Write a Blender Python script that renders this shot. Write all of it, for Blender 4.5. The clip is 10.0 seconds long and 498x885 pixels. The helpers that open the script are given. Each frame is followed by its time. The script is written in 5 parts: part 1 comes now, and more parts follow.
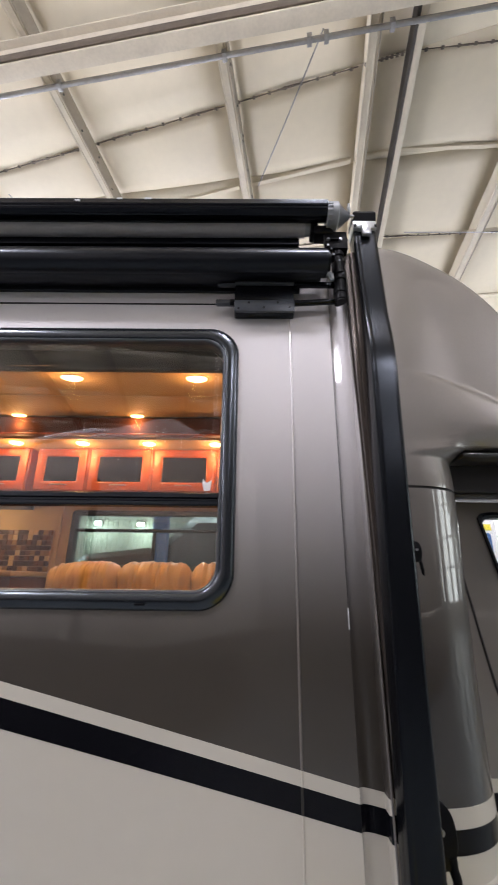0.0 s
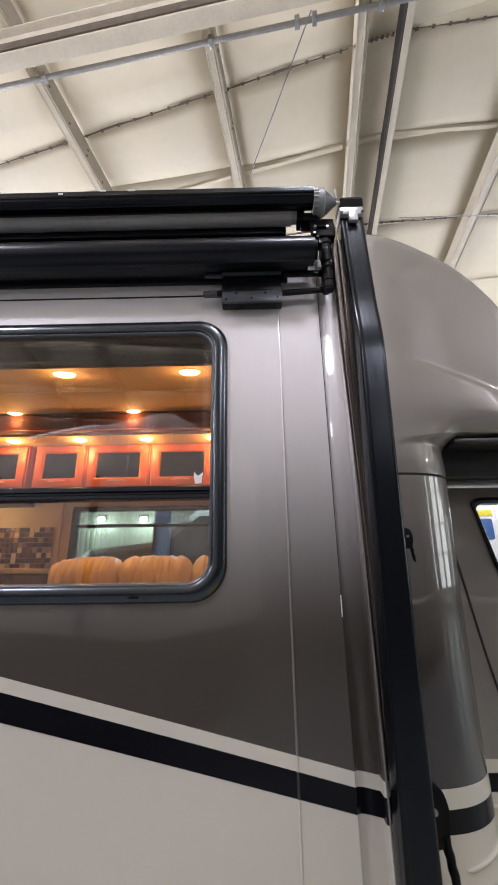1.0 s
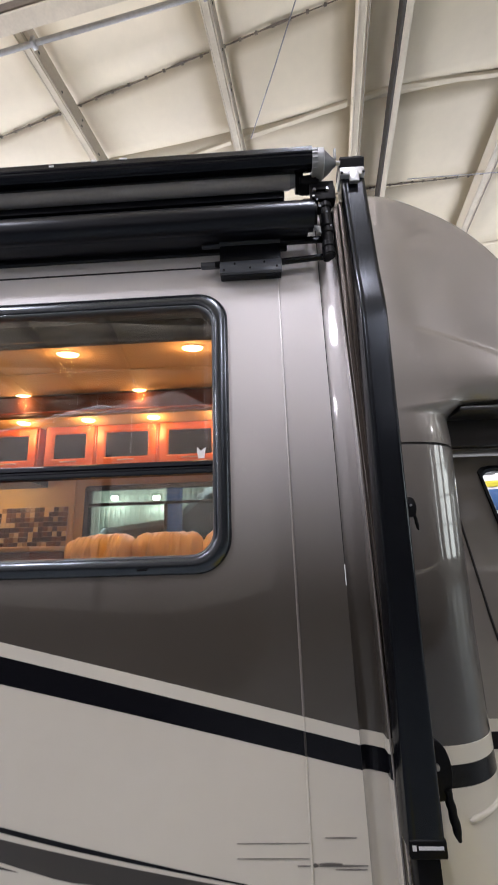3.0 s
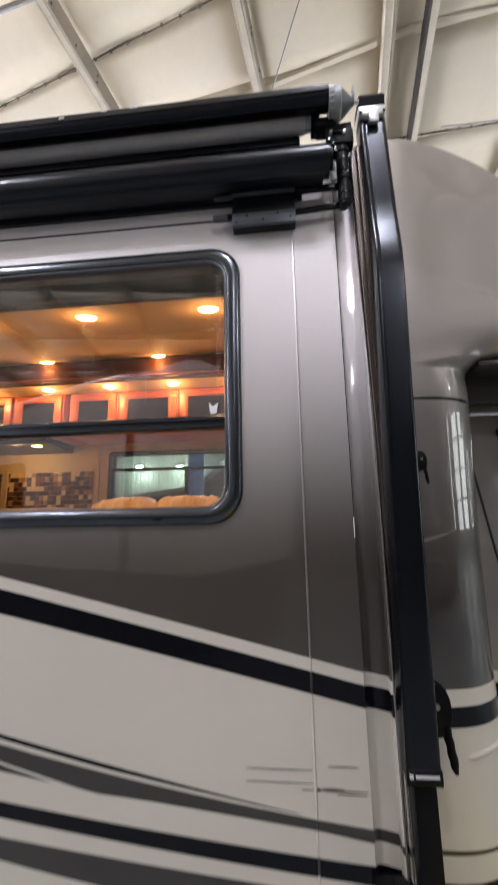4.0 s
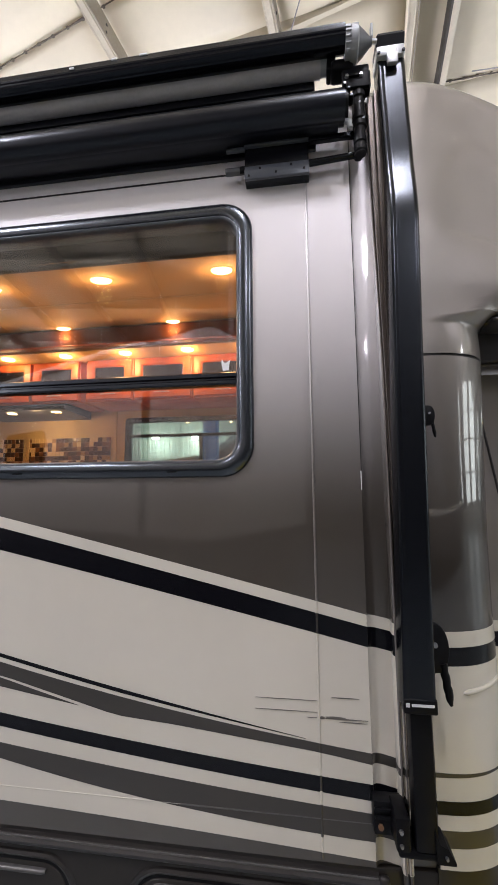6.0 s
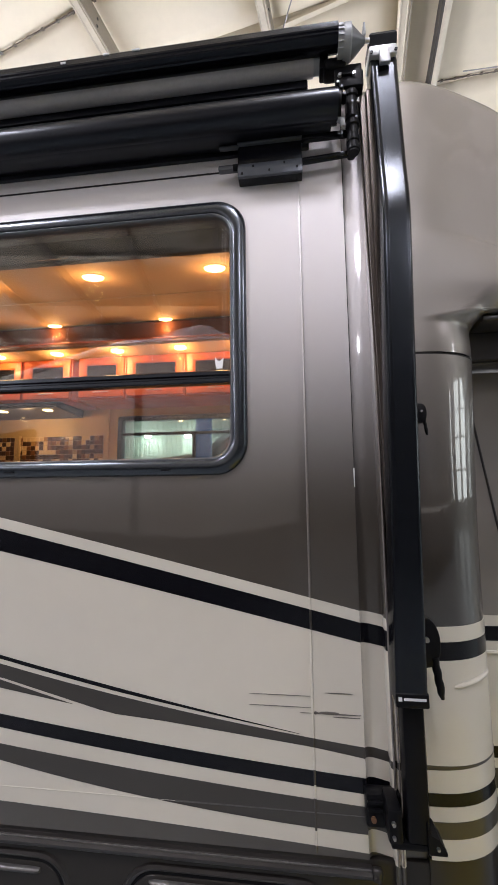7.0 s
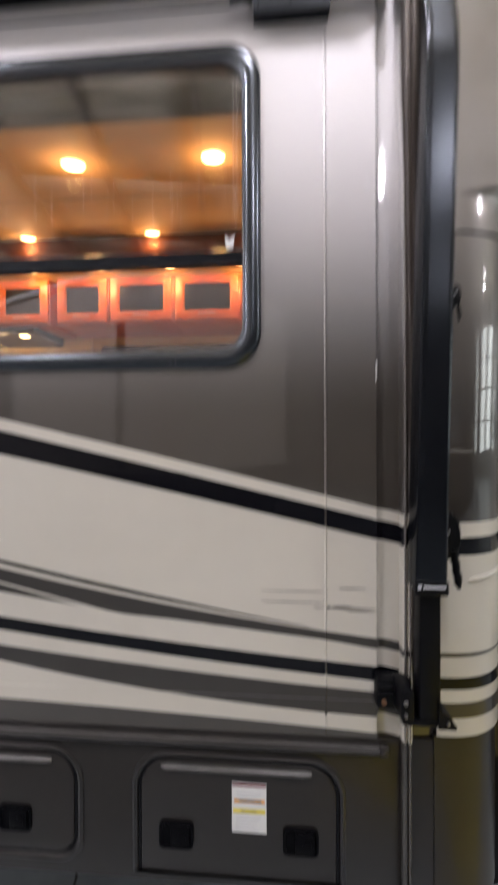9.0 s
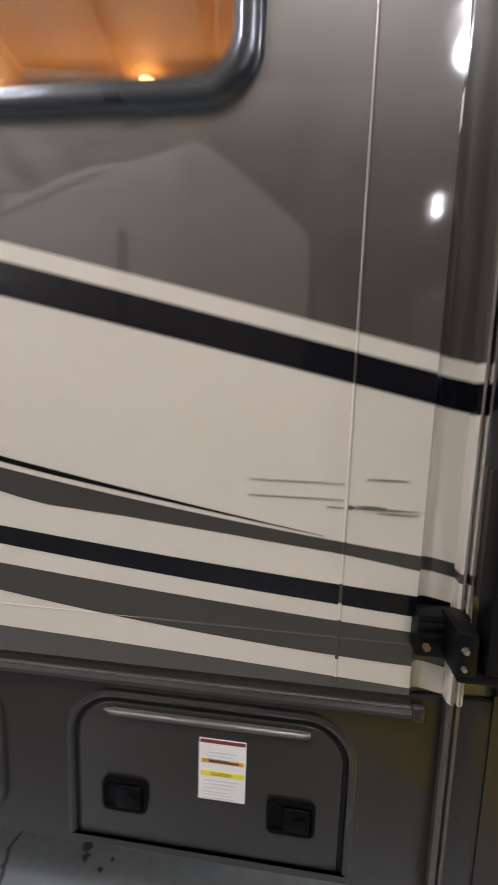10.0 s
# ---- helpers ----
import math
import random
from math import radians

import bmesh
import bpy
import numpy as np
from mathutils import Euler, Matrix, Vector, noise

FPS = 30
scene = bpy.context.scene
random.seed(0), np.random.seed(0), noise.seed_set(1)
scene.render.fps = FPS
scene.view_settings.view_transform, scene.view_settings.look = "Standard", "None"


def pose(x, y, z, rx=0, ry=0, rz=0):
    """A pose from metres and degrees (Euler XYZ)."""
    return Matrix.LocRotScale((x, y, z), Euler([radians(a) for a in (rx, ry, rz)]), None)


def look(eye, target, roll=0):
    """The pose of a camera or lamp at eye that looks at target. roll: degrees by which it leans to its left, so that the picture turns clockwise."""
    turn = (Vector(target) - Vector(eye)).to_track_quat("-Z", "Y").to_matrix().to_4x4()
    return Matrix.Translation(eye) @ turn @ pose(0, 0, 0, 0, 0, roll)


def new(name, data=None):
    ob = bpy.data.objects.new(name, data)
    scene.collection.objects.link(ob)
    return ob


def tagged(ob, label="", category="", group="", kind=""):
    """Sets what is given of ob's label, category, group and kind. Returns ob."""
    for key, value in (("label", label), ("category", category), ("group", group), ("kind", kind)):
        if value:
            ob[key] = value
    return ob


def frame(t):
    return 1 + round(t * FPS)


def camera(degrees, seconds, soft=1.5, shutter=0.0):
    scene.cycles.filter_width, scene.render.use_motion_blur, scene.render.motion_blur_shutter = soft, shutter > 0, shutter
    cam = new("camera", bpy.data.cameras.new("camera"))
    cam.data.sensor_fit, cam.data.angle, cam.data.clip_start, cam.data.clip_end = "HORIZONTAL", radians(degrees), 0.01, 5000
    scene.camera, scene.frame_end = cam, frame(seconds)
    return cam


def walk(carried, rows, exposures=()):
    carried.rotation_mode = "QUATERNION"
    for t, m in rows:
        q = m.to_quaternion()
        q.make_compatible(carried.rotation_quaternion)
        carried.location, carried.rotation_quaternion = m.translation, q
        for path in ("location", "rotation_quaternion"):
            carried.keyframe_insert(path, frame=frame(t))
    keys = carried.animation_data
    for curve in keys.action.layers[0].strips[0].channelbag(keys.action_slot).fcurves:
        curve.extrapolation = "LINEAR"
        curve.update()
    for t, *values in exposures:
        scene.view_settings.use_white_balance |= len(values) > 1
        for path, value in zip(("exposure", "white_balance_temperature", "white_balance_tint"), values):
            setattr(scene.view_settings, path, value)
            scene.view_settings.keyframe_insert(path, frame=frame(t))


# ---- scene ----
cam = camera(63.7, 10.0, soft=1.5, shutter=0.9)
PATH = [
    (0, (-0.108, -0.998, 1.667), (-0.124, 0.892, 2.321), 0.7),
    (0.5, (-0.085, -0.996, 1.669), (-0.055, 0.898, 2.31), -0.3),
    (1, (-0.08, -0.997, 1.665), (-0.102, 0.905, 2.283), -0.8),
    (1.5, (-0.073, -0.997, 1.662), (-0.113, 0.913, 2.254), -1.2),
    (2, (-0.064, -0.998, 1.662), (-0.12, 0.918, 2.232), -1.5),
    (2.5, (-0.061, -0.992, 1.659), (-0.125, 0.93, 2.207), -1.8),
    (3.8, (-0.046, -0.994, 1.637), (-0.204, 0.958, 2.044), -1.3),
    (4, (-0.032, -0.992, 1.612), (-0.227, 0.963, 1.988), -1.0),
    (4.5, (-0.025, -1.014, 1.571), (-0.267, 0.946, 1.892), -0.5),
    (5, (-0.021, -1.01, 1.565), (-0.284, 0.951, 1.854), -0.3),
    (5.5, (-0.02, -1.012, 1.565), (-0.296, 0.953, 1.822), -0.3),
    (7, (-0.022, -1.018, 1.564), (-0.26, 0.955, 1.794), -0.6),
    (7.5, (-0.027, -1.014, 1.558), (-0.228, 0.964, 1.779), -0.7),
    (8, (-0.043, -1.016, 1.554), (-0.206, 0.968, 1.752), -1.0),
    (8.5, (-0.083, -1.012, 1.531), (-0.217, 0.978, 1.674), -0.9),
    (9, (-0.108, -0.941, 1.43), (-0.256, 1.054, 1.419), -0.2),
    (9.5, (-0.067, -0.774, 1.265), (-0.384, 1.195, 1.121), 0.3),
    (9.7, (-0.073, -0.704, 1.242), (-0.366, 1.266, 1.064), 1.1),
    (10, (-0.084, -0.609, 1.211), (-0.307, 1.363, 0.959), 1.9),
]
walk(cam, [(t, look(eye, target, roll)) for t, eye, target, roll in PATH],
     exposures=[(0.0, 0.24, 6500, 10), (2.7, 0.30, 6500, 10), (3.8, 0.30, 6500, 10), (5.5, 0.42, 6500, 10), (8.5, 0.44, 6500, 10), (9.5, 0.62, 6800, 10), (10.0, 0.63, 6900, 10)])

# ---- light ----
world = bpy.data.worlds.new("world")
scene.world = world
world.use_nodes = True
wn = world.node_tree.nodes
wn["Background"].inputs[0].default_value = (0.75, 0.8, 0.9, 1)
wn["Background"].inputs[1].default_value = 0.02

HALL_Z = 6.0           # underside of the roof lining
HALL_TURN = -8.4       # the hall stands askew to the vehicle
# unseen lamps: some placed from glints, others added to brighten ceiling and side
LAMP_SPOTS = [(2.5, -8.2, 25, 0.95, 0.05), (-9.0, -8.2, 300, 0.95, 0.10), (1.36, -3.6, 55, 1.50, 0.15), (0.47, -1.9, 165, 0.54, 0.22), (-3.0, -2.2, 200, 0.95, 0.12), (-7.0, -2.4, 170, 1.2, 0.10),
              (4.6, -2.4, 95, 0.95, 0.12), (8.5, -3.0, 40, 1.3, 0.10),
              (-4.6, 4.8, 320, 1.9, 0.6), (-1.0, 4.8, 310, 1.9, 0.6), (-8.0, 4.4, 300, 1.9, 0.6), (4.3, 4.3, 165, 1.9, 0.6)]
CABIN_WATTS = 1.7


# ---- materials ----
def mat(name, color, rough=0.5, metal=0.0, coat=0.0, vary=0.0, scale=8.0, bump=0.0, bump_scale=60.0,
        rough_vary=0.0, obj_random=0.0, sheen=0.0, emit=None, emit_strength=0.0, stretch=None, spec=0.5):
    m = bpy.data.materials.new(name)
    m.use_nodes = True
    nt = m.node_tree
    p = nt.nodes["Principled BSDF"]
    p.inputs["Base Color"].default_value = (*color, 1)
    p.inputs["Roughness"].default_value = rough
    p.inputs["Metallic"].default_value = metal
    p.inputs["Coat Weight"].default_value = coat
    p.inputs["Coat Roughness"].default_value = 0.04
    p.inputs["Coat IOR"].default_value = 1.75 if coat >= 1.0 else 1.5
    p.inputs["Specular IOR Level"].default_value = spec
    tc = nt.nodes.new("ShaderNodeTexCoord")
    src = tc.outputs["Object"]
    if stretch:
        mp = nt.nodes.new("ShaderNodeMapping")
        mp.inputs["Scale"].default_value = stretch
        nt.links.new(src, mp.inputs["Vector"])
        src = mp.outputs["Vector"]
    if vary > 0 or rough_vary > 0:
        n1 = nt.nodes.new("ShaderNodeTexNoise")
        n1.inputs["Scale"].default_value = scale
        n1.inputs["Detail"].default_value = 6
        n2 = nt.nodes.new("ShaderNodeTexNoise")
        n2.inputs["Scale"].default_value = scale * 9
        n2.inputs["Detail"].default_value = 3
        for n in (n1, n2):
            nt.links.new(src, n.inputs["Vector"])
        mix = nt.nodes.new("ShaderNodeMath")
        mix.operation = "MULTIPLY_ADD"
        mix.inputs[1].default_value = 0.35
        nt.links.new(n2.outputs["Fac"], mix.inputs[0])
        half = nt.nodes.new("ShaderNodeMath")
        half.operation = "MULTIPLY"
        half.inputs[1].default_value = 0.65
        nt.links.new(n1.outputs["Fac"], half.inputs[0])
        nt.links.new(half.outputs[0], mix.inputs[2])
        fac = mix.outputs[0]
        if vary > 0:
            ramp = nt.nodes.new("ShaderNodeMapRange")
            ramp.inputs["From Min"].default_value, ramp.inputs["From Max"].default_value = 0.3, 0.7
            ramp.inputs["To Min"].default_value, ramp.inputs["To Max"].default_value = 1 - vary, 1 + vary
            nt.links.new(fac, ramp.inputs["Value"])
            mul = nt.nodes.new("ShaderNodeVectorMath")
            mul.operation = "SCALE"
            mul.inputs[0].default_value = color
            nt.links.new(ramp.outputs[0], mul.inputs["Scale"])
            nt.links.new(mul.outputs[0], p.inputs["Base Color"])
        if rough_vary > 0:
            rr = nt.nodes.new("ShaderNodeMapRange")
            rr.inputs["From Min"].default_value, rr.inputs["From Max"].default_value = 0.3, 0.7
            rr.inputs["To Min"].default_value = max(0.0, rough - rough_vary)
            rr.inputs["To Max"].default_value = rough + rough_vary
            nt.links.new(fac, rr.inputs["Value"])
            nt.links.new(rr.outputs[0], p.inputs["Roughness"])
    if bump > 0:
        nb = nt.nodes.new("ShaderNodeTexNoise")
        nb.inputs["Scale"].default_value = bump_scale
        nb.inputs["Detail"].default_value = 4
        nt.links.new(src, nb.inputs["Vector"])
        b = nt.nodes.new("ShaderNodeBump")
        b.inputs["Strength"].default_value = bump
        b.inputs["Distance"].default_value = 0.01
        nt.links.new(nb.outputs["Fac"], b.inputs["Height"])
        nt.links.new(b.outputs["Normal"], p.inputs["Normal"])
    if emit:
        p.inputs["Emission Color"].default_value = (*emit, 1)
        p.inputs["Emission Strength"].default_value = emit_strength
    return m


def wavy(m, scale, strength, distance=0.01):
    """A slow unevenness, such as panels of sheet have."""
    nt = m.node_tree
    p = nt.nodes["Principled BSDF"]
    tc = nt.nodes.new("ShaderNodeTexCoord")
    nb = nt.nodes.new("ShaderNodeTexNoise")
    nb.inputs["Scale"].default_value = scale
    nb.inputs["Detail"].default_value = 1
    nt.links.new(tc.outputs["Object"], nb.inputs["Vector"])
    b = nt.nodes.new("ShaderNodeBump")
    b.inputs["Strength"].default_value = strength
    b.inputs["Distance"].default_value = distance
    nt.links.new(nb.outputs["Fac"], b.inputs["Height"])
    nt.links.new(b.outputs["Normal"], p.inputs["Coat Normal"])
    nt.links.new(b.outputs["Normal"], p.inputs["Normal"])
    return m


def glass(name, tint=(1, 1, 1), rough=0.0, thin=0.9):
    """A thin pane: mirror gloss by Fresnel over clear."""
    m = bpy.data.materials.new(name)
    m.use_nodes = True
    nt = m.node_tree
    nt.nodes.remove(nt.nodes["Principled BSDF"])
    out = nt.nodes["Material Output"]
    clear = nt.nodes.new("ShaderNodeBsdfTransparent")
    clear.inputs[0].default_value = (*tint, 1)
    gloss = nt.nodes.new("ShaderNodeBsdfGlossy")
    gloss.inputs["Roughness"].default_value = rough
    lw = nt.nodes.new("ShaderNodeLayerWeight")
    lw.inputs["Blend"].default_value = 0.5
    pw = nt.nodes.new("ShaderNodeMath")
    pw.operation = "POWER"
    pw.inputs[1].default_value = 5.0
    nt.links.new(lw.outputs["Facing"], pw.inputs[0])
    fr = nt.nodes.new("ShaderNodeMath")
    fr.operation = "MULTIPLY_ADD"
    fr.inputs[1].default_value, fr.inputs[2].default_value = 0.90, 0.098
    nt.links.new(pw.outputs[0], fr.inputs[0])
    mx = nt.nodes.new("ShaderNodeMixShader")
    nt.links.new(fr.outputs[0], mx.inputs[0])
    nt.links.new(clear.outputs[0], mx.inputs[1])
    nt.links.new(gloss.outputs[0], mx.inputs[2])
    nt.links.new(mx.outputs[0], out.inputs[0])
    return m


M_CAP = wavy(mat("cap_bronze_paint", (0.2, 0.18, 0.165), 0.36, 0.4, 1.0), 8.0, 0.09)
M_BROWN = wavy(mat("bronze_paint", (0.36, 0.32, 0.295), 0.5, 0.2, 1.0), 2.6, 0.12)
def height_tone(m, z0, z1, low, high):
    """Base colour blended by height: paint fade plus mirrored ceiling light put into it."""
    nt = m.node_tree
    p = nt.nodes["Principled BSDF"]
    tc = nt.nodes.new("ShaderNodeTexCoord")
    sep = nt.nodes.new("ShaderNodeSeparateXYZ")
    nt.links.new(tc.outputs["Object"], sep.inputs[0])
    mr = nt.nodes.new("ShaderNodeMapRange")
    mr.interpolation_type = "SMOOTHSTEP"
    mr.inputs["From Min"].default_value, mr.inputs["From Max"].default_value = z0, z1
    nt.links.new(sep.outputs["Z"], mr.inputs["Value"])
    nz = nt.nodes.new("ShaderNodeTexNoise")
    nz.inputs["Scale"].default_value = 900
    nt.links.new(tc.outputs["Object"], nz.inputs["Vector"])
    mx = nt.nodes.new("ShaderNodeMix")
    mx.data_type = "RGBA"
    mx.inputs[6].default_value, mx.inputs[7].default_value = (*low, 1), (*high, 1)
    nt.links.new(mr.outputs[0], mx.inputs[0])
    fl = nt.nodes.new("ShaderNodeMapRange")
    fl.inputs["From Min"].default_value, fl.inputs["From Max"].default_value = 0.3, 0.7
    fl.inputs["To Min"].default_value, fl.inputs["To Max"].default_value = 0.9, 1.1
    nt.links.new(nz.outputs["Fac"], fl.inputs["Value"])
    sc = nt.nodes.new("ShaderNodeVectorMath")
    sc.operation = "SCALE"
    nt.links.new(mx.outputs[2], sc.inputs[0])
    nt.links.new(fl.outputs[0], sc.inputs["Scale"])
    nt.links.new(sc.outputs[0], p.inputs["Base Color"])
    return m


# pale tops carry brightness from the ceiling besides the coat's own change
height_tone(M_BROWN, 1.48, 2.29, (0.056, 0.0465, 0.036), (0.87, 0.825, 0.815))
height_tone(M_CAP, 1.30, 2.15, (0.040, 0.032, 0.026), (0.315, 0.284, 0.258))
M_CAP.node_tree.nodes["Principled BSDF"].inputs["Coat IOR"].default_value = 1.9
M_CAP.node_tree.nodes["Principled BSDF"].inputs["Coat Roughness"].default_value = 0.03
M_BROWN.node_tree.nodes["Principled BSDF"].inputs["Coat Roughness"].default_value = 0.05
M_CAB = wavy(mat("cab_bronze_paint", (0.24, 0.217, 0.195), 0.38, 0.35, 1.0, vary=0.04, scale=3), 2.0, 0.08)
M_CREAM = wavy(mat("cream_paint", (0.62, 0.58, 0.495), 0.4, 0.0, 0.8, vary=0.03, scale=2), 1.6, 0.05)
M_BLACKP = wavy(mat("black_paint", (0.004, 0.004, 0.006), 0.25, 0.0, 0.2, spec=0.2), 1.6, 0.08)
M_GREYP = wavy(mat("grey_paint", (0.052, 0.046, 0.040), 0.35, 0.3, 0.6), 1.6, 0.05)
M_SKIRT = wavy(mat("skirt_paint", (0.022, 0.018, 0.0148), 0.36, 0.2, 0.25, vary=0.15, scale=6), 3, 0.05)
M_FRAME = mat("satin_black_frame", (0.006, 0.007, 0.009), 0.24, 0.0, 0.0, spec=0.9, vary=0.12, scale=30)
M_FRAME.node_tree.nodes["Principled BSDF"].inputs["IOR"].default_value = 1.65
M_RUBBER = mat("black_rubber", (0.007, 0.008, 0.011), 0.25, 0, 0.0, spec=0.55, vary=0.2, scale=30)
M_POWDER = mat("black_powder_coat", (0.005, 0.005, 0.007), 0.2, 0, 0.0, spec=0.3, bump=0.03, bump_scale=500)
M_SATIN = mat("satin_black_metal", (0.004, 0.0045, 0.006), 0.22, 0.0, 0.0, spec=0.40, vary=0.08, scale=12)
for m in (M_SATIN, M_FRAME, M_RUBBER, M_POWDER):
    m.node_tree.nodes["Principled BSDF"].inputs["Specular Tint"].default_value = (0.82, 0.90, 1.0, 1)
M_BRK = mat("grey_coated_steel", (0.075, 0.082, 0.095), 0.32, 0.2, 0.0, spec=0.5, vary=0.15, scale=25)
M_BELT = mat("glossy_belt_trim", (0.024, 0.021, 0.0195), 0.30, 0.1, 0.3, vary=0.15, scale=10)
M_LATCH = mat("matt_black_plastic", (0.003, 0.003, 0.004), 0.45, 0, spec=0.06, vary=0.15, scale=40)
M_RAILM = mat("dull_drip_metal", (0.13, 0.125, 0.12), 0.34, 0.6, 0.0, vary=0.2, scale=20)
M_TRIM = mat("grey_glazing_trim", (0.10, 0.105, 0.115), 0.3, 0.3, 0.0)
M_BLACKPL = mat("black_plastic", (0.004, 0.004, 0.005), 0.40, 0, spec=0.15, vary=0.15, scale=40)
M_UNDER = mat("dark_underside_paint", (0.034, 0.032, 0.032), 0.3, 0, 0.3, vary=0.12, scale=8)
M_RIB = mat("bronze_extrusion", (0.13, 0.108, 0.093), 0.3, 0.6, 0.0, vary=0.1, scale=14)
M_BEAD = mat("moulding_trim", (0.32, 0.29, 0.27), 0.24, 0.5, 0.5)
# low colour lifted above the wall's, to stand for the bead's highlight
M_JOINT = height_tone(mat("highlit_joint", (0.3, 0.27, 0.25), 0.3, 0.3, 0.8), 1.48, 2.29, (0.22, 0.195, 0.175), (0.82, 0.78, 0.77))
M_SEAL = mat("dark_seal", (0.02, 0.018, 0.017), 0.6)
M_VINYL = mat("awning_vinyl", (0.003, 0.003, 0.005), 0.29, 0, 0, spec=0.45, bump=0.02, bump_scale=120)
M_VINYL.node_tree.nodes["Principled BSDF"].inputs["Specular Tint"].default_value = (0.82, 0.90, 1.0, 1)
M_GREYFAB = mat("grey_vinyl", (0.48, 0.465, 0.455), 0.42, 0, 0, vary=0.12, scale=10, bump=0.1, bump_scale=200)
M_ALU = mat("silver_casting", (0.55, 0.56, 0.57), 0.35, 0.6, vary=0.1, scale=30)
M_STEEL = mat("bright_steel", (0.42, 0.42, 0.43), 0.38, 1.0)
M_GPL = mat("grey_plastic", (0.33, 0.34, 0.34), 0.45, 0.1, vary=0.08, scale=40)
M_CONE = mat("dark_grey_plastic", (0.13, 0.134, 0.14), 0.42, 0.1, vary=0.1, scale=40)
M_WHITE = mat("white_paper", (0.8, 0.8, 0.78), 0.6)
M_ORANGE = mat("orange_print", (0.8, 0.36, 0.05), 0.6)
M_YELLOW = mat("yellow_print", (0.85, 0.72, 0.05), 0.6)
M_REDINK = mat("dark_red_print", (0.2, 0.03, 0.04), 0.6)
M_INK = mat("dark_print", (0.05, 0.05, 0.05), 0.6)
M_GREYINK = mat("pale_grey_print", (0.6, 0.6, 0.6), 0.6)
M_RUST = mat("rusty_steel", (0.16, 0.085, 0.045), 0.7, 0.3, vary=0.3, scale=60)
M_SCUFF = mat("dark_scuff", (0.12, 0.108, 0.095), 0.6)
M_LOGO = mat("pale_lettering", (0.6, 0.6, 0.62), 0.5)
M_SPOT = mat("dried_water", (0.75, 0.73, 0.7), 0.5)
M_GLASS = glass("window_glass")
M_TINT = glass("tinted_glass", (0.62, 0.72, 0.67))
M_WOOD = mat("cherry_wood", (0.42, 0.085, 0.02), 0.42, 0, 0.1, vary=0.25, scale=5, stretch=(2, 2, 14))
M_DWOOD = mat("dark_cherry_wood", (0.10, 0.03, 0.014), 0.6, 0, 0.0, spec=0.12, vary=0.25, scale=5, stretch=(2, 14, 14))
M_LEATHER = mat("tan_leather", (0.68, 0.50, 0.27), 0.42, vary=0.12, scale=9, bump=0.25, bump_scale=60)
M_LINER = mat("cabin_ceiling_vinyl", (0.40, 0.26, 0.13), 0.7, spec=0.15, vary=0.05, scale=5, bump=0.05, bump_scale=120)
M_CABWALL = mat("tan_wallpaper", (0.50, 0.36, 0.19), 0.6, vary=0.08, scale=12)
M_COUNTER = mat("laminate_counter", (0.45, 0.33, 0.2), 0.3, vary=0.2, scale=50)
M_CARPET = mat("cabin_floor", (0.25, 0.17, 0.1), 0.8, vary=0.15, scale=40)
M_SHADE = mat("shade_cloth", (0.065, 0.06, 0.055), 0.8, vary=0.1, scale=20)
M_PUCK = mat("lit_lens", (1, 0.9, 0.7), 0.4, emit=(1.0, 0.70, 0.28), emit_strength=7)
M_LINING = mat("roof_lining", (0.76, 0.68, 0.52), 0.55, 0, 0, vary=0.05, scale=1.2, bump=0.25, bump_scale=6)
M_TAPE = mat("seam_tape", (0.13, 0.105, 0.08), 0.6, vary=0.3, scale=10)
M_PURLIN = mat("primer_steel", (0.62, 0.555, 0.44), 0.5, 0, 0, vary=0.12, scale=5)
# the same primer made darker, to hold the webs' shade
M_PURLIN_W = mat("shaded_primer_steel", (0.36, 0.32, 0.255), 0.5, 0, 0, vary=0.15, scale=5)
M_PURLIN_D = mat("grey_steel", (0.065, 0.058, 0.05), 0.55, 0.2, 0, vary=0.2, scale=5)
M_GALV = mat("galvanised_pipe", (0.34, 0.34, 0.34), 0.42, 0.7, vary=0.15, scale=20)
M_CONCRETE = mat("painted_concrete", (0.27, 0.30, 0.32), 0.42, 0, 0, vary=0.2, scale=3.5, bump=0.12, bump_scale=40, rough_vary=0.12)
M_YFLOOR = mat("yellow_floor_paint", (0.52, 0.42, 0.035), 0.45, vary=0.25, scale=5, bump=0.1, bump_scale=40, rough_vary=0.1)
M_CRACK = mat("crack_dirt", (0.06, 0.06, 0.06), 0.9)
M_HALLDARK = mat("darkened_sheet", (0.045, 0.045, 0.042), 0.6, 0, 0, vary=0.1, scale=1)
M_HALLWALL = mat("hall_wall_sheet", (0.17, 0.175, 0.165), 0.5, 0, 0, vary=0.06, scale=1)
M_DOORW = mat("grey_door_sheet", (0.09, 0.088, 0.08), 0.45, vary=0.05, scale=2)
M_TINTB = mat("blue_tinted_window", (0.07, 0.15, 0.34), 0.08)
M_BLUE = mat("blue_enamel", (0.03, 0.10, 0.32), 0.4)
M_LAMP = mat("lamp_lens", (1, 1, 1), 0.4, emit=(1.0, 0.97, 0.94), emit_strength=22)
M_DAYPANEL = mat("translucent_panel", (0.8, 0.85, 0.85), 0.5, emit=(0.93, 1.0, 1.0), emit_strength=2.4)
M_PALE = mat("pale_vehicle_paint", (0.43, 0.39, 0.355), 0.5, 0, 0.0, vary=0.04, scale=2)
M_COACH = mat("dark_coach_paint", (0.055, 0.042, 0.034), 0.35, 0.2, 0.6, vary=0.08, scale=2)
M_DARKCAR = mat("dark_car_paint", (0.006, 0.007, 0.008), 0.3, 0.0, 0.2, spec=0.3)
